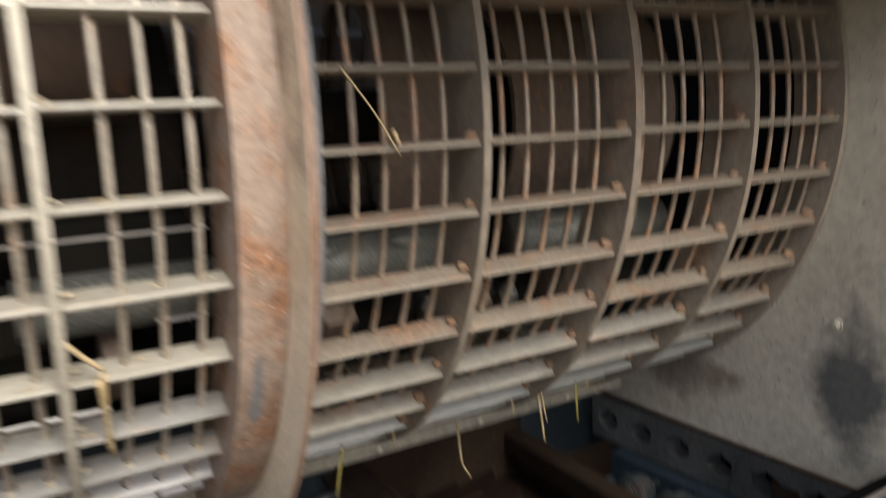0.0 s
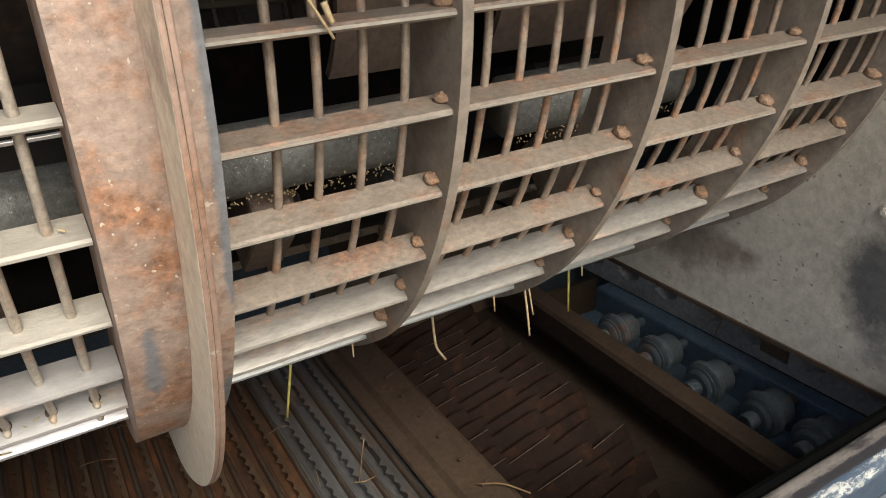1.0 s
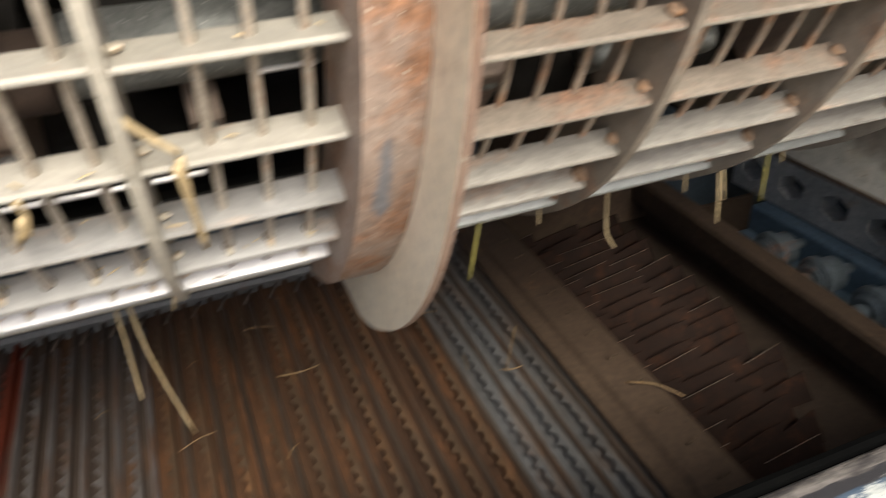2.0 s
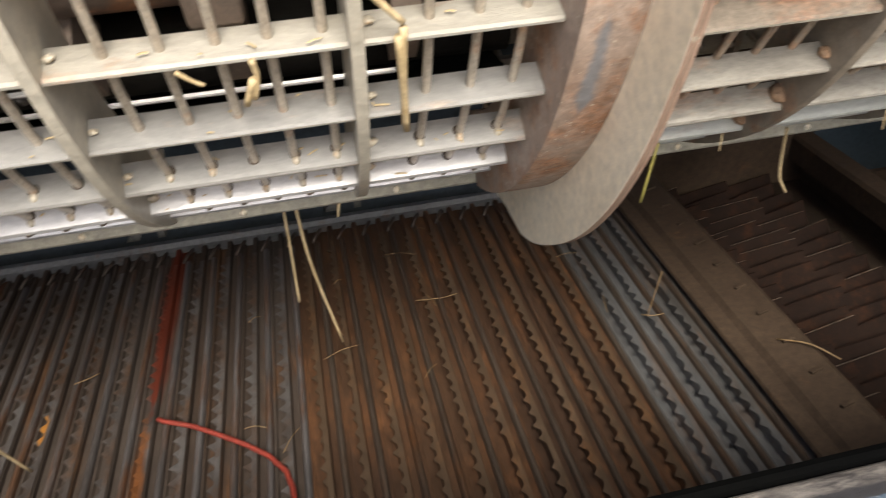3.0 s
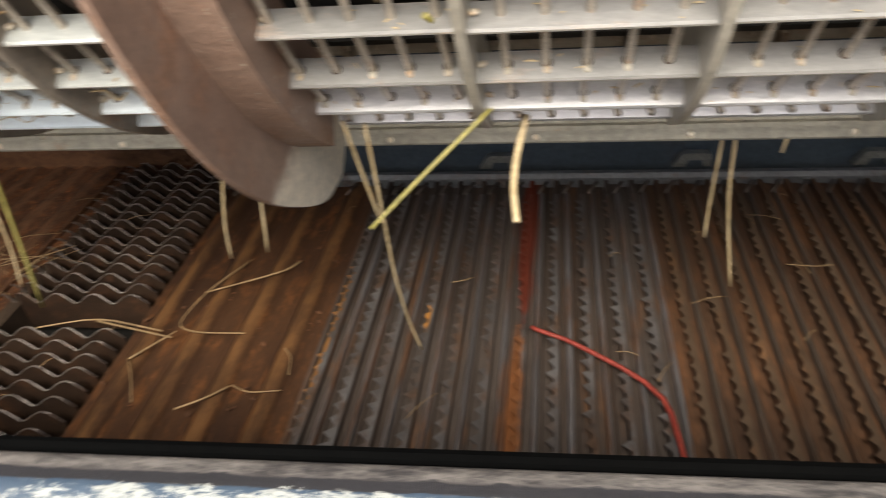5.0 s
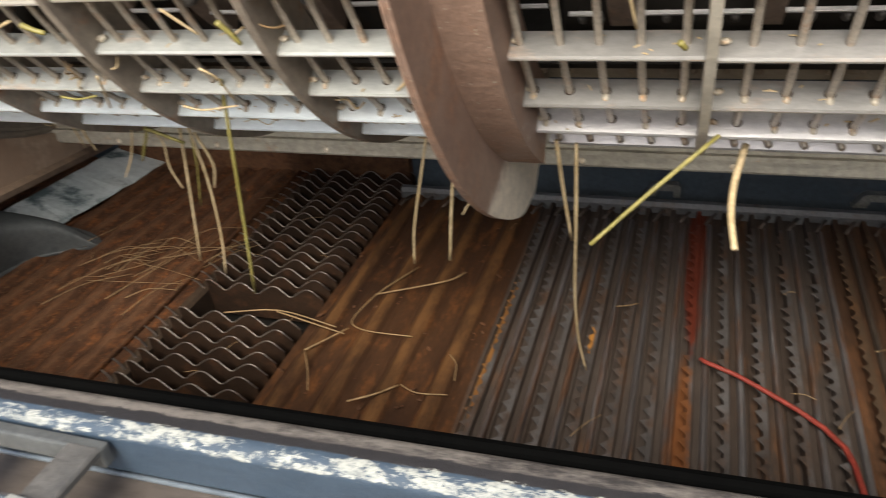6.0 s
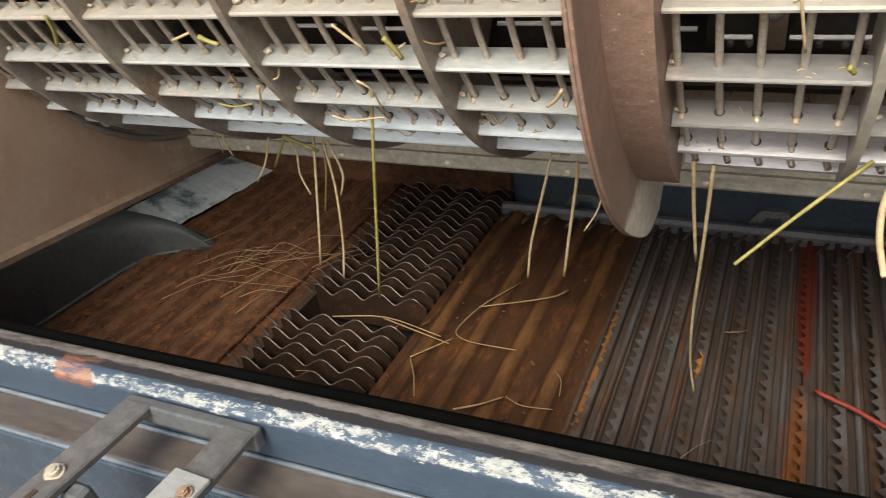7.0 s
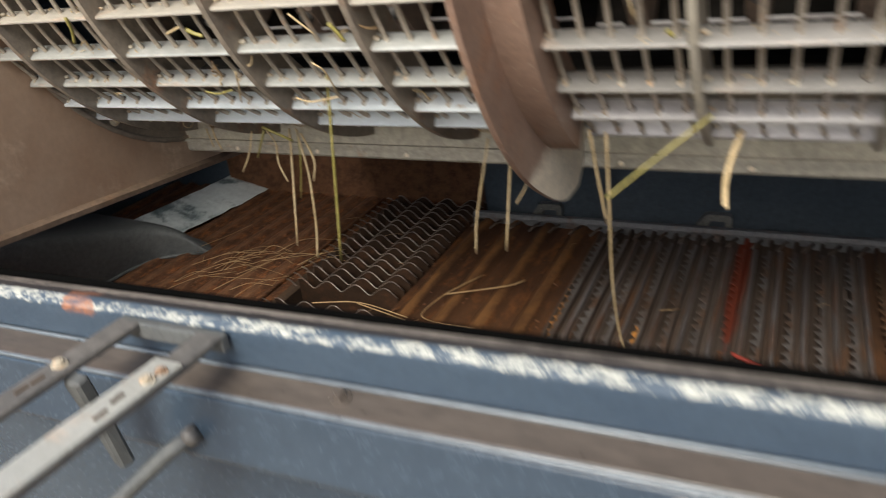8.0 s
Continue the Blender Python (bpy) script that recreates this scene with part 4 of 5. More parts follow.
for k in range(21):
    y = 0.60 + 0.0295 * k + rng.uniform(-0.003, 0.003)
    x1 = 0.535 if k > 5 else 0.42 + 0.02 * k
    x = 0.284
    prof = [(x, -0.0895)]
    tooth = 0.085 + rng.uniform(-0.012, 0.012)
    while x + tooth * 0.5 < x1:
        end = min(x + tooth, x1)
        prof += [(x, -0.070 + rng.uniform(-0.002, 0.002)), (end - 0.002, -0.061 + rng.uniform(-0.002, 0.002))]
        x = end
    prof.append((x, -0.0895))
    bm = bmesh.new()
    extrude_y(bm, prof, y, y + 0.0018)
    for v in bm.verts:
        v.co.y += 0.8 * (v.co.z + 0.09)
    fin = part("saw_fin", bm, SAW, pit)
    for (xa, za), (xb, zb) in zip(prof[1:-1:2], prof[2:-1:2]):
        if rng.random() < (0.6 if xa < 0.40 else 0.2):
            pts = [(q, y + 0.0009 + 0.8 * (z_ + 0.09), z_) for q, z_ in ((xa, za), (xb, zb))]
            part("edge", tube(bmesh.new(), pts, 0.00038, 4), WIRE_RUST, fin, "thin worn bright edge")

bar2 = thing("cross_bar", "brown rusty steel cross bar", "bar")
part("top_flange", extrude_y(bmesh.new(), [(0.572, -0.009), (0.576, -0.003), (0.603, -0.001), (0.608, -0.006), (0.608, -0.016), (0.602, -0.016), (0.602, -0.010), (0.58, -0.013), (0.58, -0.045), (0.572, -0.045)], 0.45, 1.23), ANGLE, bar2)
part("web", extrude_y(bmesh.new(), [(0.603, -0.0161), (0.608, -0.0161), (0.608, -0.0899), (0.603, -0.0899)], 0.45, 1.23), ANGLE, bar2)
chan = thing("roller_channel", "dark blue channel with grey rollers", "channel")
part("channel_floor", box(bmesh.new(), 0.612, 0.745, 0.45, 1.125, -0.104, -0.096), CHANNEL, chan)
bm = extrude_y(bmesh.new(), [(0.745, -0.104), (0.745, -0.043), (0.7465, -0.039), (0.75, -0.0375), (0.775, -0.0375), (0.775, -0.043), (0.753, -0.043), (0.753, -0.104)], 0.45, 1.125)
for v in bm.verts:
    v.co.z += 0.045 * (0.87 - v.co.y) if v.co.z > -0.05 else 0.0
part("channel_side", bm, CHANNEL, chan, "blue painted side with a bright edge")
part("channel_end", box(bmesh.new(), 0.612, 0.745, 1.126, 1.134, -0.104, -0.03), ANGLE, chan, "brown end plate")
for y in (0.641, 0.721, 0.818, 0.915, 1.008):
    roller = new("roller")
    tagged(roller, "grey round roller with a raised hub")
    roller.parent = chan
    zc = -0.046 + 0.082 * (0.82 - y)
    for nm, xa, xb, r in (("disc", 0.673, 0.687, 0.033), ("groove", 0.669, 0.6729, 0.027), ("ring", 0.663, 0.6688, 0.024), ("hub", 0.645, 0.6628, 0.0125), ("drum", 0.6871, 0.716, 0.026), ("axle", 0.7161, 0.7449, 0.008)):
        bm = bmesh.new()
        sides = 32
        prof = [(xa, r * 0.8), (xa + 0.0015, r * 0.93), (xa + 0.003, r), (xb - 0.003, r), (xb, r * 0.92)]
        rings = [[bm.verts.new((x, y + q * math.cos(2 * math.pi * s / sides), zc + q * math.sin(2 * math.pi * s / sides))) for s in range(sides)] for x, q in prof]
        for a, b in zip(rings, rings[1:]):
            for s in range(sides):
                bm.faces.new((a[s], a[(s + 1) % sides], b[(s + 1) % sides], b[s]))
        bm.faces.new(rings[0])
        bm.faces.new(rings[-1][::-1])
        part(nm, bm, GREY_BOLT, roller)

# dark plate with honeycomb openings behind the channel
comb = thing("honeycomb_plate", "dark grey plate with a row of hexagonal holes", "plate")
bm = bmesh.new()
for i in range(8):
    y = 0.55 + 0.0885 * i
    hexa = [(y + 0.029 * math.cos(radians(30 + 60 * q)), 0.006 + 0.022 * math.sin(radians(30 + 60 * q))) for q in range(6)]
    rim = [(y + 0.04425 * c, z) for c, z in ((1, 0.05), (-1, 0.05), (-1, -0.036), (1, -0.036))]
    inn = [bm.verts.new((0.776, a, b)) for a, b in hexa]
    deep = [bm.verts.new((0.81, a, b)) for a, b in hexa]
    cr = [bm.verts.new((0.776, a, b)) for a, b in rim]
    for q in range(6):
        bm.faces.new((inn[q], inn[(q + 1) % 6], deep[(q + 1) % 6], deep[q]))
    bm.faces.new((cr[0], cr[1], inn[2], inn[1], inn[0]))
    bm.faces.new((cr[1], cr[2], inn[3], inn[2]))
    bm.faces.new((cr[2], cr[3], inn[5], inn[4], inn[3]))
    bm.faces.new((cr[3], cr[0], inn[0], inn[5]))
bmesh.ops.remove_doubles(bm, verts=bm.verts[:], dist=0.0002)
for v in bm.verts:
    v.co.z += 0.045 * (0.87 - v.co.y)
part("plate", bm, COMB, comb)
part("patch", box(bmesh.new(), 0.7725, 0.7757, 0.757, 0.803, -0.014, 0.02, 0.001), LIP, comb, "small rusty brown cover plate")

# ---- sieve, second pan, shroud ----
sieve = thing("sieve", "dark steel sieve with zigzag louvres", "sieve")
part("tray", box(bmesh.new(), -1.045, -0.8355, 0.47, 1.23, -0.06, -0.05), DARK, sieve)
part("side_sheet", box(bmesh.new(), -1.0458, -1.0255, 0.47, 1.23, -0.012, -0.001), RUST_PAN, sieve, "rust-brown sheet beside the louvres")
part("side_strip", extrude_y(bmesh.new(), [(-1.025, -0.05), (-1.025, 0.001), (-1.022, 0.0045), (-1.012, 0.0045), (-1.008, 0.001), (-1.007, -0.05)], 0.47, 1.23), ANGLE, sieve, "brown strip along the louvres")
rng = random.Random(12)
for k in range(32):
    y = 0.577 + 0.0208 * k
    if 0.815 < y < 0.86:
        continue
    bm = bmesh.new()
    pts = []
    x = -1.006
    for q in range(4):
        pts += [(x, 0.0135), (x + 0.006, 0.0145), (x + 0.011, 0.0125), (x + 0.024, 0.0), (x + 0.029, 0.0005), (x + 0.040, 0.0085)]
        x += 0.0485
    pts = [p for p in pts if p[0] < -0.8375] + [(-0.8365, 0.001)]
    jit = rng.uniform(-0.0008, 0.0008)
    prev = None
    for px_, pz in pts:
        row = [bm.verts.new(p) for p in ((px_, y + jit, pz + 0.004), (px_, y + jit + 0.0012, pz + 0.004), (px_, y + jit + 0.0012, -0.034), (px_, y + jit, -0.034))]
        if prev:
            for q in range(4):
                bm.faces.new((prev[q], prev[(q + 1) % 4], row[(q + 1) % 4], row[q]))
        else:
            bm.faces.new(row)
        prev = row
    bm.faces.new(prev[::-1])
    plate = part("louvre", bm, LOUVRE, sieve)
    bm = tube(bmesh.new(), [(px_, y + jit + 0.0006, pz + 0.0045) for px_, pz in pts], 0.0009, 6)
    part("edge", bm, SIEVE, plate, "worn bright upper edge", smooth=True)
    bm = bmesh.new()
    tube(bm, [(-1.036, y + 0.009, 0.009), (-1.024, y + 0.004, 0.0095), (-1.012, y - 0.001, 0.0045)], 0.0013, 5)
    part("spike", bm, SIEVE, sieve)
pan2 = thing("rear_pan", "rust-brown sheet pan with loose straw", "pan")
prof = []
x = -1.60
while x < -1.05:
    prof += [(x, 0.0), (x + 0.01, 0.005), (x + 0.022, 0.006), (x + 0.032, 0.001)]
    x += 0.0425
part("wavy_sheet", extrude_y(bmesh.new(), prof + [(-1.046, 0.0), (-1.046, -0.06), (-1.60, -0.06)], 0.47, 1.23), RUST_PAN, pan2)

part("back_upstand", box(bmesh.new(), -1.42, -0.842, 1.221, 1.2345, -0.02, 0.15, 0.002), RUST_PAN, pan2, "rust-brown back plate")
part("end_flange", extrude_y(bmesh.new(), [(-1.0459, -0.01), (-1.0459, 0.003), (-1.0475, 0.0048), (-1.051, 0.0048), (-1.052, 0.003), (-1.052, -0.01)], 0.47, 1.23), RUST_PAN, pan2, "brown folded end flange")


def hood():
    """A dark sheet rising from the pan to a rounded ridge that dips to a nose."""
    bm = bmesh.new()
    ridge = [(-1.365, 0.42, 0.19), (-1.355, 0.60, 0.16), (-1.35, 0.70, 0.128), (-1.35, 0.81, 0.088), (-1.345, 0.87, 0.068), (-1.325, 0.905, 0.06), (-1.30, 0.923, 0.052), (-1.28, 0.935, 0.036), (-1.262, 0.942, 0.016), (-1.243, 0.948, -0.002)]
    foot = [(-1.37, 0.42), (-1.36, 0.60), (-1.356, 0.703), (-1.35, 0.78), (-1.349, 0.843), (-1.335, 0.89), (-1.31, 0.91), (-1.285, 0.924), (-1.262, 0.937), (-1.243, 0.9475)]
    rows = []
    for k, ((rx, ry, rz), (fx, fy)) in enumerate(zip(ridge, foot)):
        back = 0.45 if k < 5 else 0.45 - 0.08 * (k - 4)
        row = [(fx, fy, -0.008), (fx + 0.004, fy + (ry - fy) * 0.4, rz * 0.45), (rx + 0.001, ry - 0.004, rz * 0.86), (rx - 0.006, ry, rz), (rx - 0.05 * back, ry + 0.012, rz + 0.003), (rx - back, ry + 0.02, max(rz + 0.01, 0.02))]
        rows.append([bm.verts.new(p) for p in row])
    for a, b in zip(rows, rows[1:]):
        for k in range(5):
            bm.faces.new((a[k], a[k + 1], b[k + 1], b[k]))
    return bm


shroud = thing("shroud", "charcoal curved sheet metal shroud", "shroud")
hd = part("hood", hood(), CHARCOAL, shroud, smooth=True)
sol = hd.modifiers.new("thickness", 'SOLIDIFY')
sol.thickness = 0.002
sub = hd.modifiers.new("round", 'SUBSURF')
sub.levels = sub.render_levels = 2
part("foot_flange", tube(bmesh.new(), [(-1.368, 0.45, 0.002), (-1.354, 0.703, 0.003), (-1.346, 0.843, 0.003), (-1.332, 0.891, 0.003), (-1.307, 0.912, 0.003), (-1.282, 0.926, 0.003), (-1.259, 0.939, 0.002)], 0.0032, 8), CHARCOAL, shroud, "folded foot along the pan", smooth=True)
pale = thing("side_plate", "pale blue painted plate behind the shroud", "plate")
bm = bmesh.new()
rows = []
for k in range(25):
    y = 0.88 + 0.345 * k / 24
    low = 0.007 + 0.004 * noise.noise(Vector((y * 40, 0, 3)))
    top = 0.045 - 0.05 * (y - 0.9) + 0.002 * noise.noise(Vector((y * 25, 0, 8)))
    rows.append([bm.verts.new(p) for p in ((-1.346 - 0.02 * math.sin(9 * y), y, low), (-1.43 + 0.02 * (y - 0.9), y, top), (-1.434 + 0.02 * (y - 0.9), y, top - 0.001), (-1.35 - 0.02 * math.sin(9 * y), y, low - 0.002))])
for a, b in zip(rows, rows[1:]):
    for q in range(4):
        bm.faces.new((a[q], a[(q + 1) % 4], b[(q + 1) % 4], b[q]))
bm.faces.new(rows[0])
bm.faces.new(rows[-1][::-1])
part("plate", bm, PALE_BLUE, pale)

# ---- sill at the open side ----
sill = thing("side_sill", "blue painted steel sill with a worn white edge", "sill", at=(-0.7, 0, 0))
sill.rotation_euler = (0, -math.atan(0.0185), 0)
SX0, SX1 = -1.2, 1.9
part("top_rail", extrude_x(bmesh.new(), rounded([(0.4475, 0.2525), (0.4265, 0.2518), (0.4195, 0.2475), (0.4205, 0.236), (0.4245, 0.2085), (0.4475, 0.2085)], 0.007, 6), SX0, SX1), SILL, sill, "blue rail with paint worn white along its edge")
part("step", extrude_x(bmesh.new(), rounded([(0.4475, 0.2078), (0.4245, 0.2078), (0.3985, 0.2035), (0.3972, 0.2), (0.4, 0.1975), (0.4475, 0.1975)], 0.003, 4), SX0, SX1), STEP, sill, "brown worn step")
part("panel", extrude_x(bmesh.new(), rounded([(0.4475, 0.1968), (0.3962, 0.1985), (0.392, 0.172), (0.387, 0.146), (0.39, 0.14), (0.432, 0.13), (0.432, -0.5), (0.4475, -0.5)], 0.004, 4), SX0, SX1), SILL_BLUE, sill, "blue painted panel")
part("rolled_edge", tube(bmesh.new(), [(SX0, 0.4245, 0.2086), (0, 0.4245, 0.2086), (SX1, 0.4245, 0.2086)], 0.0019, 8), EDGE_HIGHLIGHT, sill, "rolled edge, toned pale for its highlight", smooth=True)
part("rolled_edge", tube(bmesh.new(), [(SX0, 0.3975, 0.2012), (0, 0.3975, 0.2012), (SX1, 0.3975, 0.2012)], 0.0019, 8), EDGE_HIGHLIGHT, sill, "rolled edge, toned pale for its highlight", smooth=True)
# near-black strip along the rail's back edge
part("back_strip", extrude_x(bmesh.new(), [(0.4478, 0.22), (0.4478, 0.2525), (0.45, 0.2545), (0.4535, 0.2535), (0.455, 0.22)], SX0, SX1), BLACK_STRIP, sill, "near-black strip behind the rail")
bolt(0.088, 0.414, 0.2062, 0.0055, (0, -0.2, 1), "brown worn hexagon bolt on the step", STEP, sill)
bolt(0.326, 0.3925, 0.186, 0.006, (0, -1, 0.3), "pale round bolt on the panel", BRACE, sill, 16)


def strap(pts, wide, thick, mat, parent, name="strap", label=""):
    """A flat bar through pts, its wide side up."""
    bm = bmesh.new()
    pts = [Vector(p) for p in pts]
    prev = None
    for i, p in enumerate(pts):
        d = (pts[min(i + 1, len(pts) - 1)] - pts[max(i - 1, 0)]).normalized()
        side = d.cross(Vector((0, 0, 1))).normalized()
        up = side.cross(d)
        row = [bm.verts.new(p + side * a * wide / 2 + up * b * thick / 2) for a, b in ((-1, -1), (1, -1), (1, 1), (-1, 1))]
        if prev:
            for q in range(4):
                bm.faces.new((prev[q], prev[(q + 1) % 4], row[(q + 1) % 4], row[q]))
        else:
            bm.faces.new(row)
        prev = row
    bm.faces.new(prev[::-1])
    edges = list(bm.edges)
    bmesh.ops.bevel(bm, geom=edges, offset=thick * 0.2, segments=1, affect='EDGES')
    return part(name, bm, mat, parent, label)


brace = thing("hinge_bracket", "grey steel hinge bracket with two straps on the sill", "bracket")
part("back_angle", box(bmesh.new(), -0.815, -0.710, 0.4095, 0.4175, 0.231, 0.2455, 0.0015), CHARCOAL, brace, "dark painted angle joining the straps")
strap([(-0.803, 0.412, 0.2432), (-0.805, 0.37, 0.2425), (-0.808, 0.30, 0.2425), (-0.813, 0.20, 0.2415), (-0.818, 0.11, 0.24)], 0.023, 0.006, BRACE, brace)
strap([(-0.722, 0.412, 0.2432), (-0.7225, 0.37, 0.2425), (-0.727, 0.291, 0.2425), (-0.732, 0.20, 0.2415), (-0.737, 0.11, 0.24)], 0.023, 0.006, BRACE, brace)
strap([(-0.7225, 0.371, 0.2475), (-0.7235, 0.35, 0.2475), (-0.727, 0.291, 0.2475), (-0.732, 0.20, 0.2465), (-0.736, 0.115, 0.245)], 0.0255, 0.0035, WORN_COOL, brace, "plate", "pale worn plate with bolt holes")
strap([(-0.792, 0.345, 0.239), (-0.792, 0.352, 0.20), (-0.79, 0.358, 0.15)], 0.016, 0.012, CHARCOAL, brace, "leg", "dark steel leg")
HOLE = mesh_of(box(bmesh.new(), -0.002, 0.002, -0.0055, 0.0055, -0.0006, 0.0006, 0.0004), "slot", ANGLE)
for x, y, z, rz in ((-0.724, 0.325, 0.2494, 0.03), (-0.721, 0.308, 0.2494, 0.03), (-0.8075, 0.316, 0.2457, 0.04), (-0.806, 0.328, 0.2457, 0.04)):
    w = share("slot", HOLE, brace, (x, y, z))
    w.rotation_euler = (0, 0, -rz)
bolt(-0.806, 0.347, 0.2455, 0.0043, (0.1, -0.2, 1), "pale round bolt", NUB, brace, 16)
bolt(-0.7165, 0.357, 0.2492, 0.0034, (0.1, -0.3, 1), "rusty bolt", WELD, brace)
bolt(-0.7185, 0.346, 0.2492, 0.004, (0.1, -0.3, 1), "pale round bolt", NUB, brace, 16)
stay = thing("latch_stay", "dark round stay with a pale end below the panel", "stay")
part("rod", tube(bmesh.new(), [(-0.742, 0.384, 0.166), (-0.762, 0.372, 0.152), (-0.80, 0.345, 0.118), (-0.85, 0.31, 0.07)], 0.0065, 10), CHARCOAL, stay, smooth=True)
part("end_cap", tube(bmesh.new(), [(-0.738, 0.3865, 0.169), (-0.744, 0.3828, 0.1645)], 0.0078, 10), BRACE, stay, "pale end cap", smooth=True)


# ---- straw ----
def straw(pts, r, mat, label, flat=1.0, group="hanging straws"):
    t = thing("straw", label, "straw", group)
    pts = [Vector(p) for p in pts]
    fine = []
    for a, b in zip(pts, pts[1:]):
        fine += [a.lerp(b, k / 4) for k in range(4)]
    fine.append(pts[-1])
    for _ in range(2):
        fine = [fine[0]] + [(a + b * 2 + c) / 4 for a, b, c in zip(fine, fine[1:], fine[2:])] + [fine[-1]]
    part("stem", tube(bmesh.new(), fine, r * 0.82, 6, 0.8), mat, t, smooth=True)
    return t


PALE = "pale dry straw hanging from the cage"
for pts, r, mat, label in (
    ([(-0.707, 0.6, 0.392), (-0.717, 0.612, 0.373), (-0.73, 0.62, 0.306), (-0.748, 0.628, 0.196)], 0.0017, YELLOW, "bright yellow-green straight straw under the cage"),
    ([(-0.851, 0.72, 0.304), (-0.861, 0.72, 0.237), (-0.874, 0.72, 0.157)], 0.0015, STRAW, PALE),
    ([(-0.842, 0.72, 0.304), (-0.836, 0.72, 0.253), (-0.84, 0.72, 0.186), (-0.848, 0.72, 0.144)], 0.0015, STRAW, PALE),
    ([(-0.883, 0.72, 0.301), (-0.873, 0.72, 0.287), (-0.877, 0.72, 0.262), (-0.868, 0.72, 0.24)], 0.0012, STRAW, "curled pale straw under the cage"),
    ([(-0.833, 0.715, 0.301), (-0.82, 0.715, 0.269), (-0.832, 0.72, 0.243)], 0.0016, STRAW, "frayed pale straw under the cage"),
    ([(-0.842, 0.72, 0.295), (-0.843, 0.72, 0.271), (-0.862, 0.73, 0.216)], 0.0010, YELLOW, PALE),
    ([(-0.896, 0.71, 0.303), (-0.906, 0.71, 0.276), (-0.927, 0.715, 0.251)], 0.0012, STRAW, PALE),
    ([(-0.87, 0.7, 0.308), (-0.9, 0.715, 0.27)], 0.0018, YELLOW, "bent yellow straw under the cage"),
    ([(-0.863, 0.69, 0.315), (-0.834, 0.7, 0.297)], 0.0022, YELLOW, "bent yellow straw under the cage"),
    ([(-0.944, 0.7, 0.324), (-0.952, 0.71, 0.295), (-0.95, 0.715, 0.278)], 0.0014, STRAW, PALE),
    ([(-0.952, 0.7, 0.308), (-0.957, 0.71, 0.283)], 0.0010, STRAW, PALE),
    ([(-0.624, 0.745, 0.29), (-0.644, 0.752, 0.217), (-0.653, 0.758, 0.184), (-0.659, 0.765, 0.146)], 0.0017, STRAW, PALE),
    ([(-0.603, 0.75, 0.283), (-0.603, 0.752, 0.272), (-0.612, 0.758, 0.218), (-0.622, 0.766, 0.153)], 0.0021, STRAW, PALE),
    ([(-0.574, 0.73, 0.28), (-0.579, 0.73, 0.249), (-0.591, 0.725, 0.229)], 0.0010, STRAW, "thin curled straw beside the ring"),
    ([(-0.498, 0.665, 0.328), (-0.498, 0.69, 0.277), (-0.496, 0.715, 0.218)], 0.0020, STRAW, PALE),
    ([(-0.485, 0.67, 0.324), (-0.49, 0.7, 0.242), (-0.498, 0.74, 0.143), (-0.5, 0.775, 0.065), (-0.495, 0.797, 0.007)], 0.0018, STRAW, "long pale straw reaching down to the pan"),
    ([(-0.395, 0.618, 0.356), (-0.431, 0.592, 0.33), (-0.461, 0.566, 0.308)], 0.0017, YELLOW, "bright yellow straw slanting down from the cage"),
    ([(-0.377, 0.662, 0.331), (-0.383, 0.64, 0.314), (-0.384, 0.615, 0.305), (-0.381, 0.592, 0.296)], 0.0030, STRAW, "broad pale straw hanging from the cage"),
    ([(-0.22, 0.815, 0.243), (-0.221, 0.82, 0.2), (-0.222, 0.822, 0.17), (-0.223, 0.82, 0.135)], 0.0017, STRAW, "long thin straw hanging from the low rail"),
    ([(-0.21, 0.815, 0.243), (-0.208, 0.82, 0.188), (-0.202, 0.825, 0.142), (-0.19, 0.83, 0.071)], 0.0020, STRAW, "long thin straw hanging from the low rail"),
    ([(-0.172, 0.8, 0.252), (-0.176, 0.8, 0.231)], 0.0018, STRAW, PALE),
    ([(0.19, 0.745, 0.281), (0.194, 0.75, 0.254), (0.196, 0.75, 0.232), (0.206, 0.75, 0.216)], 0.0017, STRAW, "pale hooked straw hanging from the cage"),
    ([(0.224, 0.655, 0.337), (0.229, 0.656, 0.309), (0.232, 0.656, 0.284)], 0.0013, STRAW, PALE),
    ([(0.232, 0.66, 0.333), (0.235, 0.656, 0.303)], 0.0010, STRAW, PALE),
    ([(0.27, 0.656, 0.34), (0.272, 0.656, 0.294)], 0.0014, YELLOW, "short green-yellow straw under the cage"),
    ([(0.284, 0.656, 0.338), (0.285, 0.656, 0.324)], 0.0010, STRAW, PALE),
    ([(0.031, 0.656, 0.334), (0.023, 0.656, 0.291)], 0.0013, YELLOW, "short green-yellow straw under the cage"),
    ([(-0.026, 0.62, 0.352), (-0.029, 0.62, 0.32)], 0.0013, STRAW, PALE),
    ([(0.078, 0.66, 0.337), (0.078, 0.66, 0.319)], 0.0009, STRAW, PALE),
    ([(0.199, 0.66, 0.331), (0.2, 0.66, 0.316)], 0.0009, STRAW, PALE),
):
    straw(pts, r, mat, label)

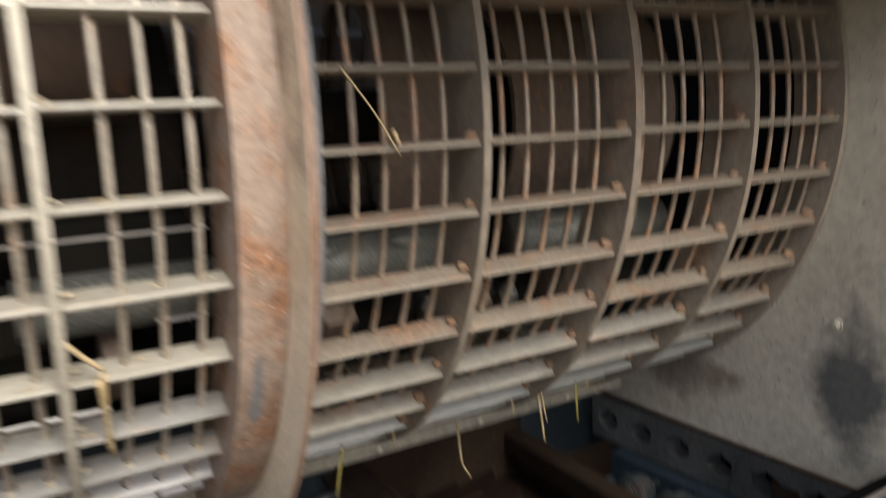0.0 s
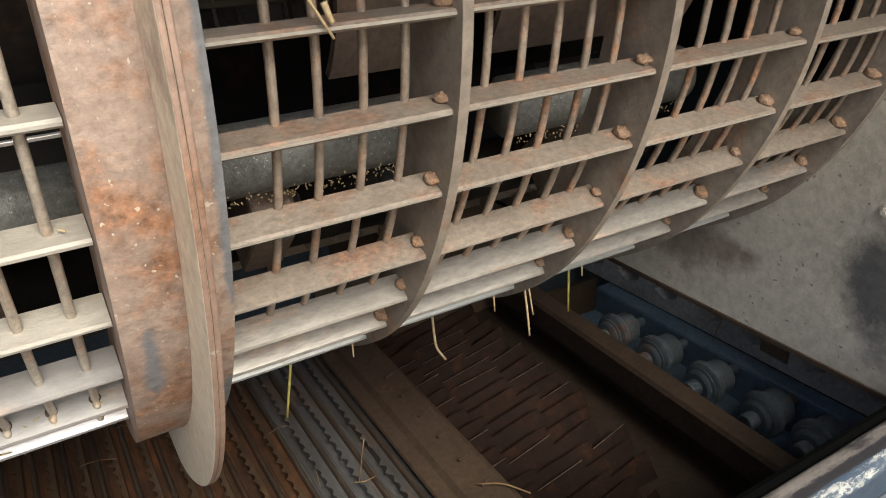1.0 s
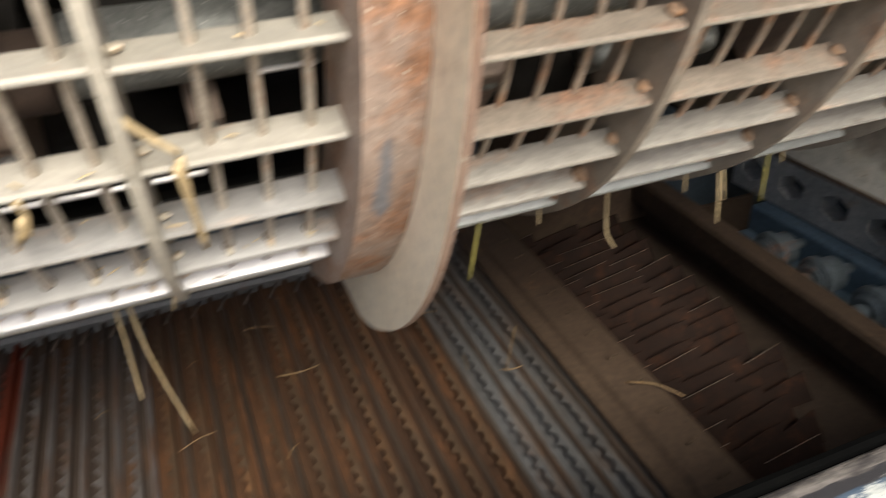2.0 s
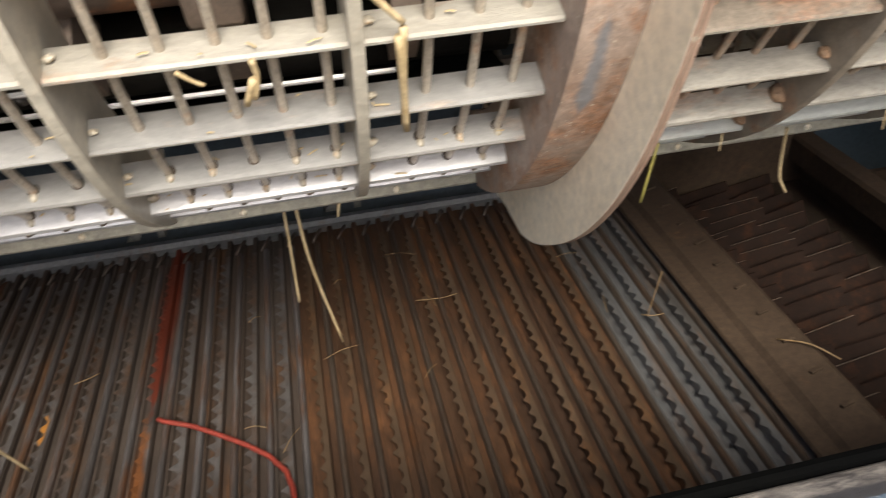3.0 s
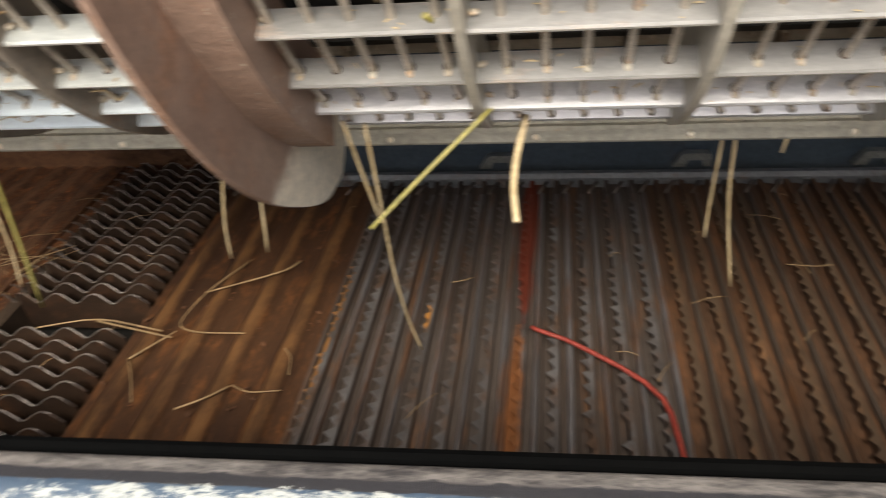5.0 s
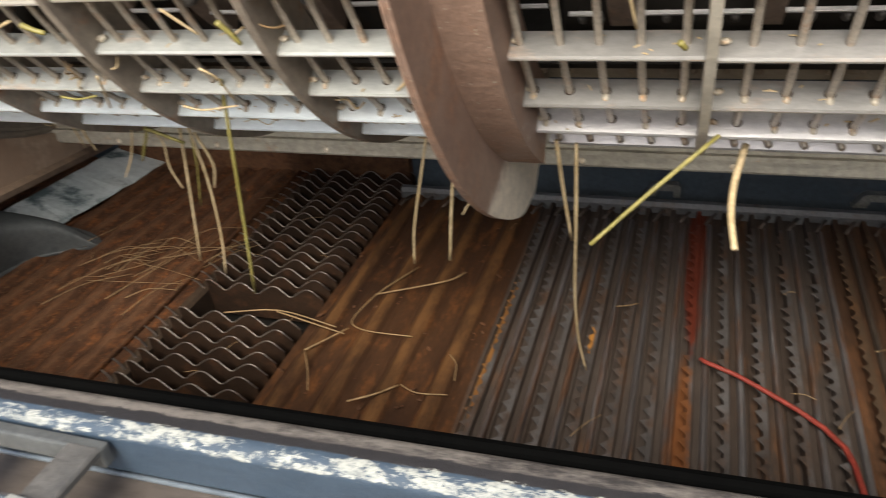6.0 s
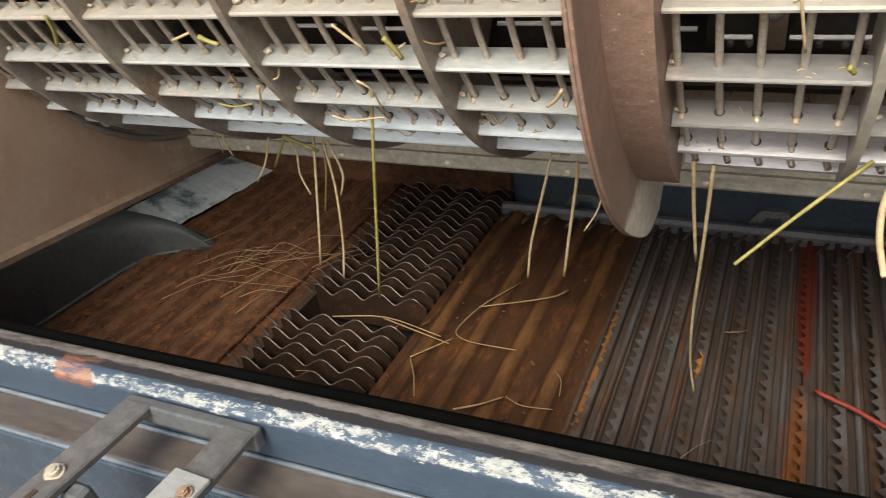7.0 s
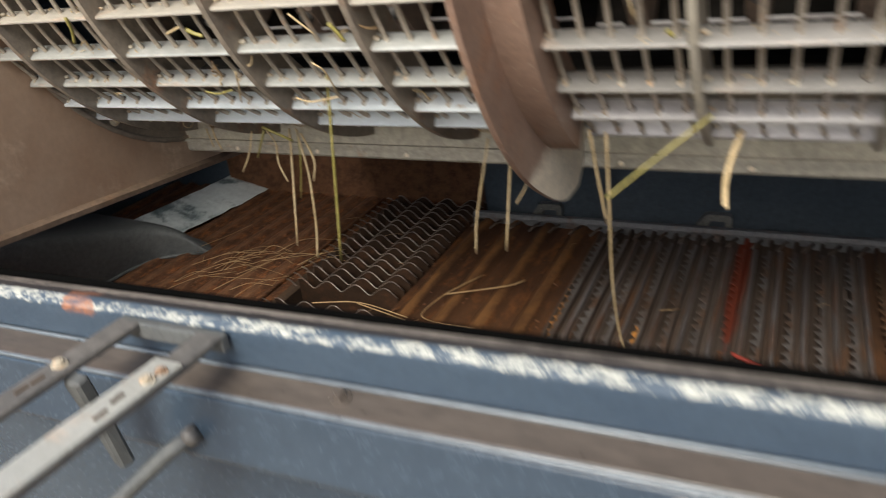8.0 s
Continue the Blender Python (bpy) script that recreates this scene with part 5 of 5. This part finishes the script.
IN_GRATE = "dry straw caught between the grate's bars"
for pts, r, mat in (
    ([(-0.807, 0.555, 0.442), (-0.801, 0.557, 0.438), (-0.794, 0.558, 0.436)], 0.0024, YELLOW),
    ([(-0.698, 0.55, 0.451), (-0.691, 0.555, 0.442), (-0.684, 0.559, 0.434)], 0.0012, STRAW),
    ([(-0.667, 0.555, 0.442), (-0.663, 0.559, 0.435), (-0.66, 0.563, 0.427)], 0.0022, YELLOW),
    ([(-0.703, 0.576, 0.408), (-0.695, 0.581, 0.401), (-0.702, 0.605, 0.373)], 0.0011, STRAW),
    ([(-0.935, 0.547, 0.458), (-0.937, 0.552, 0.447), (-0.948, 0.559, 0.434)], 0.0020, YELLOW),
    ([(-0.565, 0.577, 0.406), (-0.57, 0.583, 0.398), (-0.578, 0.589, 0.391)], 0.0016, STRAW),
    ([(-0.831, 0.556, 0.439), (-0.812, 0.553, 0.445)], 0.0013, STRAW),
    ([(-0.789, 0.582, 0.4), (-0.8, 0.595, 0.384), (-0.817, 0.613, 0.365)], 0.0011, STRAW),
    ([(-0.749, 0.608, 0.37), (-0.739, 0.614, 0.364), (-0.703, 0.606, 0.372)], 0.0012, STRAW),
    ([(-0.845, 0.6, 0.378), (-0.835, 0.604, 0.374), (-0.811, 0.598, 0.38)], 0.0012, YELLOW),
    ([(-0.159, 0.536, 0.485), (-0.151, 0.54, 0.475), (-0.142, 0.544, 0.465)], 0.0022, STRAW),
    ([(-0.142, 0.544, 0.463), (-0.142, 0.556, 0.44), (-0.141, 0.576, 0.408)], 0.0022, STRAW),
    ([(-0.203, 0.552, 0.447), (-0.208, 0.559, 0.434)], 0.0022, STRAW),
    ([(-0.144, 0.546, 0.459), (-0.142, 0.559, 0.434), (-0.14, 0.578, 0.404)], 0.0024, STRAW),
    ([(-0.202, 0.548, 0.456), (-0.201, 0.552, 0.448), (-0.204, 0.557, 0.437)], 0.0018, STRAW),
    ([(-0.231, 0.548, 0.455), (-0.226, 0.55, 0.45), (-0.222, 0.552, 0.447)], 0.0012, STRAW),
    ([(-0.444, 0.544, 0.465), (-0.442, 0.549, 0.453), (-0.439, 0.559, 0.435)], 0.0011, STRAW),
    ([(-0.419, 0.563, 0.427), (-0.416, 0.566, 0.423)], 0.0022, YELLOW),
    ([(0.024, 0.519, 0.582), (0.025, 0.519, 0.579), (0.027, 0.519, 0.574)], 0.0018, STRAW),
    ([(-0.006, 0.521, 0.618), (0.012, 0.519, 0.594), (0.027, 0.519, 0.568)], 0.0009, STRAW),
):
    straw(pts, r, mat, IN_GRATE, group="straws in the grate")

rng = random.Random(77)
for k in range(24):
    x = rng.uniform(-1.03, -0.58)
    th = rng.uniform(12, 74)
    ln = rng.uniform(0.008, 0.028)
    pts = []
    turn = rng.uniform(0, 6.3)
    for q in range(4):
        y, z = on_cage(th + q * math.sin(turn) * ln * 60 + rng.uniform(-0.6, 0.6), 0.298 + rng.uniform(-0.006, 0.005))
        pts.append((x + q * math.cos(turn) * ln * 0.5 + rng.uniform(-0.002, 0.002), y, z))
    straw(pts, rng.uniform(0.0005, 0.001), rng.choice((STRAW, OLD_STRAW, OLD_STRAW, STRAW)), "small bent bit of straw caught in the grate", group="straws in the grate")

ON_PAN = "thin dry straw lying on the rusty pan"
for pts, r in (
    ([(-0.67, 0.948, 0.013), (-0.682, 0.922, 0.016), (-0.769, 0.882, 0.013)], 0.0014),
    ([(-0.735, 0.952, 0.012), (-0.768, 0.883, 0.014), (-0.781, 0.823, 0.012), (-0.754, 0.81, 0.013), (-0.695, 0.812, 0.012)], 0.0011),
    ([(-0.81, 0.766, 0.012), (-0.775, 0.812, 0.013)], 0.0012),
    ([(-0.81, 0.766, 0.012), (-0.79, 0.735, 0.014), (-0.776, 0.705, 0.012)], 0.0010),
    ([(-0.727, 0.698, 0.012), (-0.70, 0.712, 0.014), (-0.682, 0.732, 0.012)], 0.0013),
    ([(-0.68, 0.733, 0.012), (-0.66, 0.722, 0.013), (-0.627, 0.728, 0.012)], 0.0010),
    ([(-0.936, 0.802, 0.022), (-0.869, 0.82, 0.024), (-0.789, 0.808, 0.016)], 0.0012),
    ([(-0.87, 0.816, 0.022), (-0.775, 0.80, 0.014)], 0.0012),
    ([(-0.477, 0.906, 0.014), (-0.462, 0.908, 0.016), (-0.453, 0.918, 0.013)], 0.0008),
    ([(-0.643, 0.79, 0.012), (-0.63, 0.775, 0.013), (-0.626, 0.75, 0.012)], 0.0008),
    ([(0.248, 0.765, 0.026), (0.269, 0.744, 0.034), (0.29, 0.722, 0.026)], 0.0012),
    ([(0.156, 0.85, 0.072), (0.15, 0.85, 0.04), (0.145, 0.85, 0.012)], 0.0008),
    ([(0.14, 0.855, 0.012), (0.15, 0.845, 0.016), (0.165, 0.85, 0.012)], 0.0008),
    ([(-0.10, 0.95, 0.012), (-0.07, 0.945, 0.013), (-0.05, 0.95, 0.012)], 0.0007),
    ([(0.775, 0.86, 0.035), (0.765, 0.868, 0.01), (0.762, 0.878, -0.036)], 0.0012),
):
    straw(pts, r, OLD_STRAW, ON_PAN, group="straws on the pan")
rng = random.Random(21)
for k in range(30):
    x, y = rng.gauss(-1.1, 0.055), rng.gauss(0.90, 0.05)
    if x > -1.0:
        x = -1.0 - rng.random() * 0.1
    a = rng.uniform(-0.3, 1.3)
    ln = rng.uniform(0.02, 0.075)
    bend = rng.uniform(-0.015, 0.015)
    dx, dy = math.cos(a) * ln, math.sin(a) * ln
    z = 0.01 + rng.random() * 0.015
    straw([(x - dx, y - dy, z), (x + bend, y - bend, z + rng.random() * 0.012), (x + dx, y + dy, z)], rng.uniform(0.0004, 0.0008), OLD_STRAW, "thin dry straw in a loose heap on the pan", group="straws on the pan")
for k in range(26):
    x, y = rng.uniform(-1.33, 0.2), rng.uniform(0.68, 1.12)
    a = rng.uniform(0, 3.1)
    ln = rng.uniform(0.006, 0.022)
    straw([(x - math.cos(a) * ln, y - math.sin(a) * ln, 0.0115), (x, y + 0.002, 0.0135), (x + math.cos(a) * ln, y + math.sin(a) * ln, 0.0115)], 0.0005, OLD_STRAW, "short bit of straw on the pan", group="straws on the pan")

# rust flakes and dust lumps on the pans
rng = random.Random(64)
bm = bmesh.new()
for k in range(760):
    if k < 620:
        x, y, z = rng.uniform(-1.34, -1.055), rng.uniform(0.6, 1.2), 0.0045
    else:
        x, y, z = rng.uniform(-0.835, -0.62), rng.uniform(0.6, 1.1), 0.0045
    w = rng.choice((0.0008, 0.0011, 0.0015, 0.0024))
    m = Matrix.Translation((x, y, z)) @ Euler((rng.uniform(-0.4, 0.4), rng.uniform(-0.4, 0.4), rng.uniform(0, 6))).to_matrix().to_4x4() @ Matrix.Diagonal((w, w * rng.uniform(0.5, 2.6), w * 0.4, 1))
    bmesh.ops.create_icosphere(bm, subdivisions=1, radius=1.0, matrix=m)
flakes = new("rust_flakes", mesh_of(bm, "rust_flakes", RUST_PAN))
tagged(flakes, "small brown rust flakes and dust lumps on the pans", "rust flakes", kind="stuff")

string = thing("red_string", "red plastic string lying across the pan", "string")
pts = [(-0.384, 1.045), (-0.397, 0.96), (-0.403, 0.876), (-0.399, 0.843), (-0.377, 0.825), (-0.348, 0.811), (-0.32, 0.792), (-0.294, 0.773), (-0.274, 0.755), (-0.259, 0.733), (-0.254, 0.713), (-0.252, 0.69), (-0.25, 0.666), (-0.25, 0.60)]
fine = []
for (xa, ya), (xb, yb) in zip(pts, pts[1:]):
    fine += [(xa + (xb - xa) * k / 4, ya + (yb - ya) * k / 4) for k in range(4)]
bm = bmesh.new()
tube(bm, [(x, y, 0.0135 + 0.0012 * math.sin(40 * y)) for x, y in fine[15:]], 0.0024, 8, 1.2)
part("strand", bm, RED, string, smooth=True)

# chaff and dust bits lying on the bars
rng = random.Random(77)
bm = bmesh.new()
for k in range(330):
    left = rng.random() < 0.6
    x = rng.uniform(-1.07, -0.58) if left else rng.uniform(-0.51, -0.08)
    th = (33.7 + 8.37 * rng.randint(-4, 2)) if left else (34.5 + 9.35 * rng.randint(-4, 2))
    y, z = on_cage(th, rng.uniform(0.2865, 0.300))
    a = radians(th)
    lift = Vector((0, -math.sin(a), math.cos(a)))
    along = Vector((0, y - YC, z - ZC)).normalized()
    turn = rng.uniform(0, math.pi)
    d = Vector((1, 0, 0)) * math.cos(turn) + along * math.sin(turn) * 0.5
    half = rng.choice((0.0008, 0.0011, 0.0015, 0.0022, 0.0035))
    c = Vector((x, y, z)) + lift * 0.0029
    tube(bm, [tuple(c - d * half), tuple(c + lift * 0.0004), tuple(c + d * half)], rng.uniform(0.00035, 0.0006), 4)
chaff = new("chaff", mesh_of(bm, "chaff", STRAW))
tagged(chaff, "tiny bits of dry chaff lying on the grate bars", "chaff", kind="stuff")
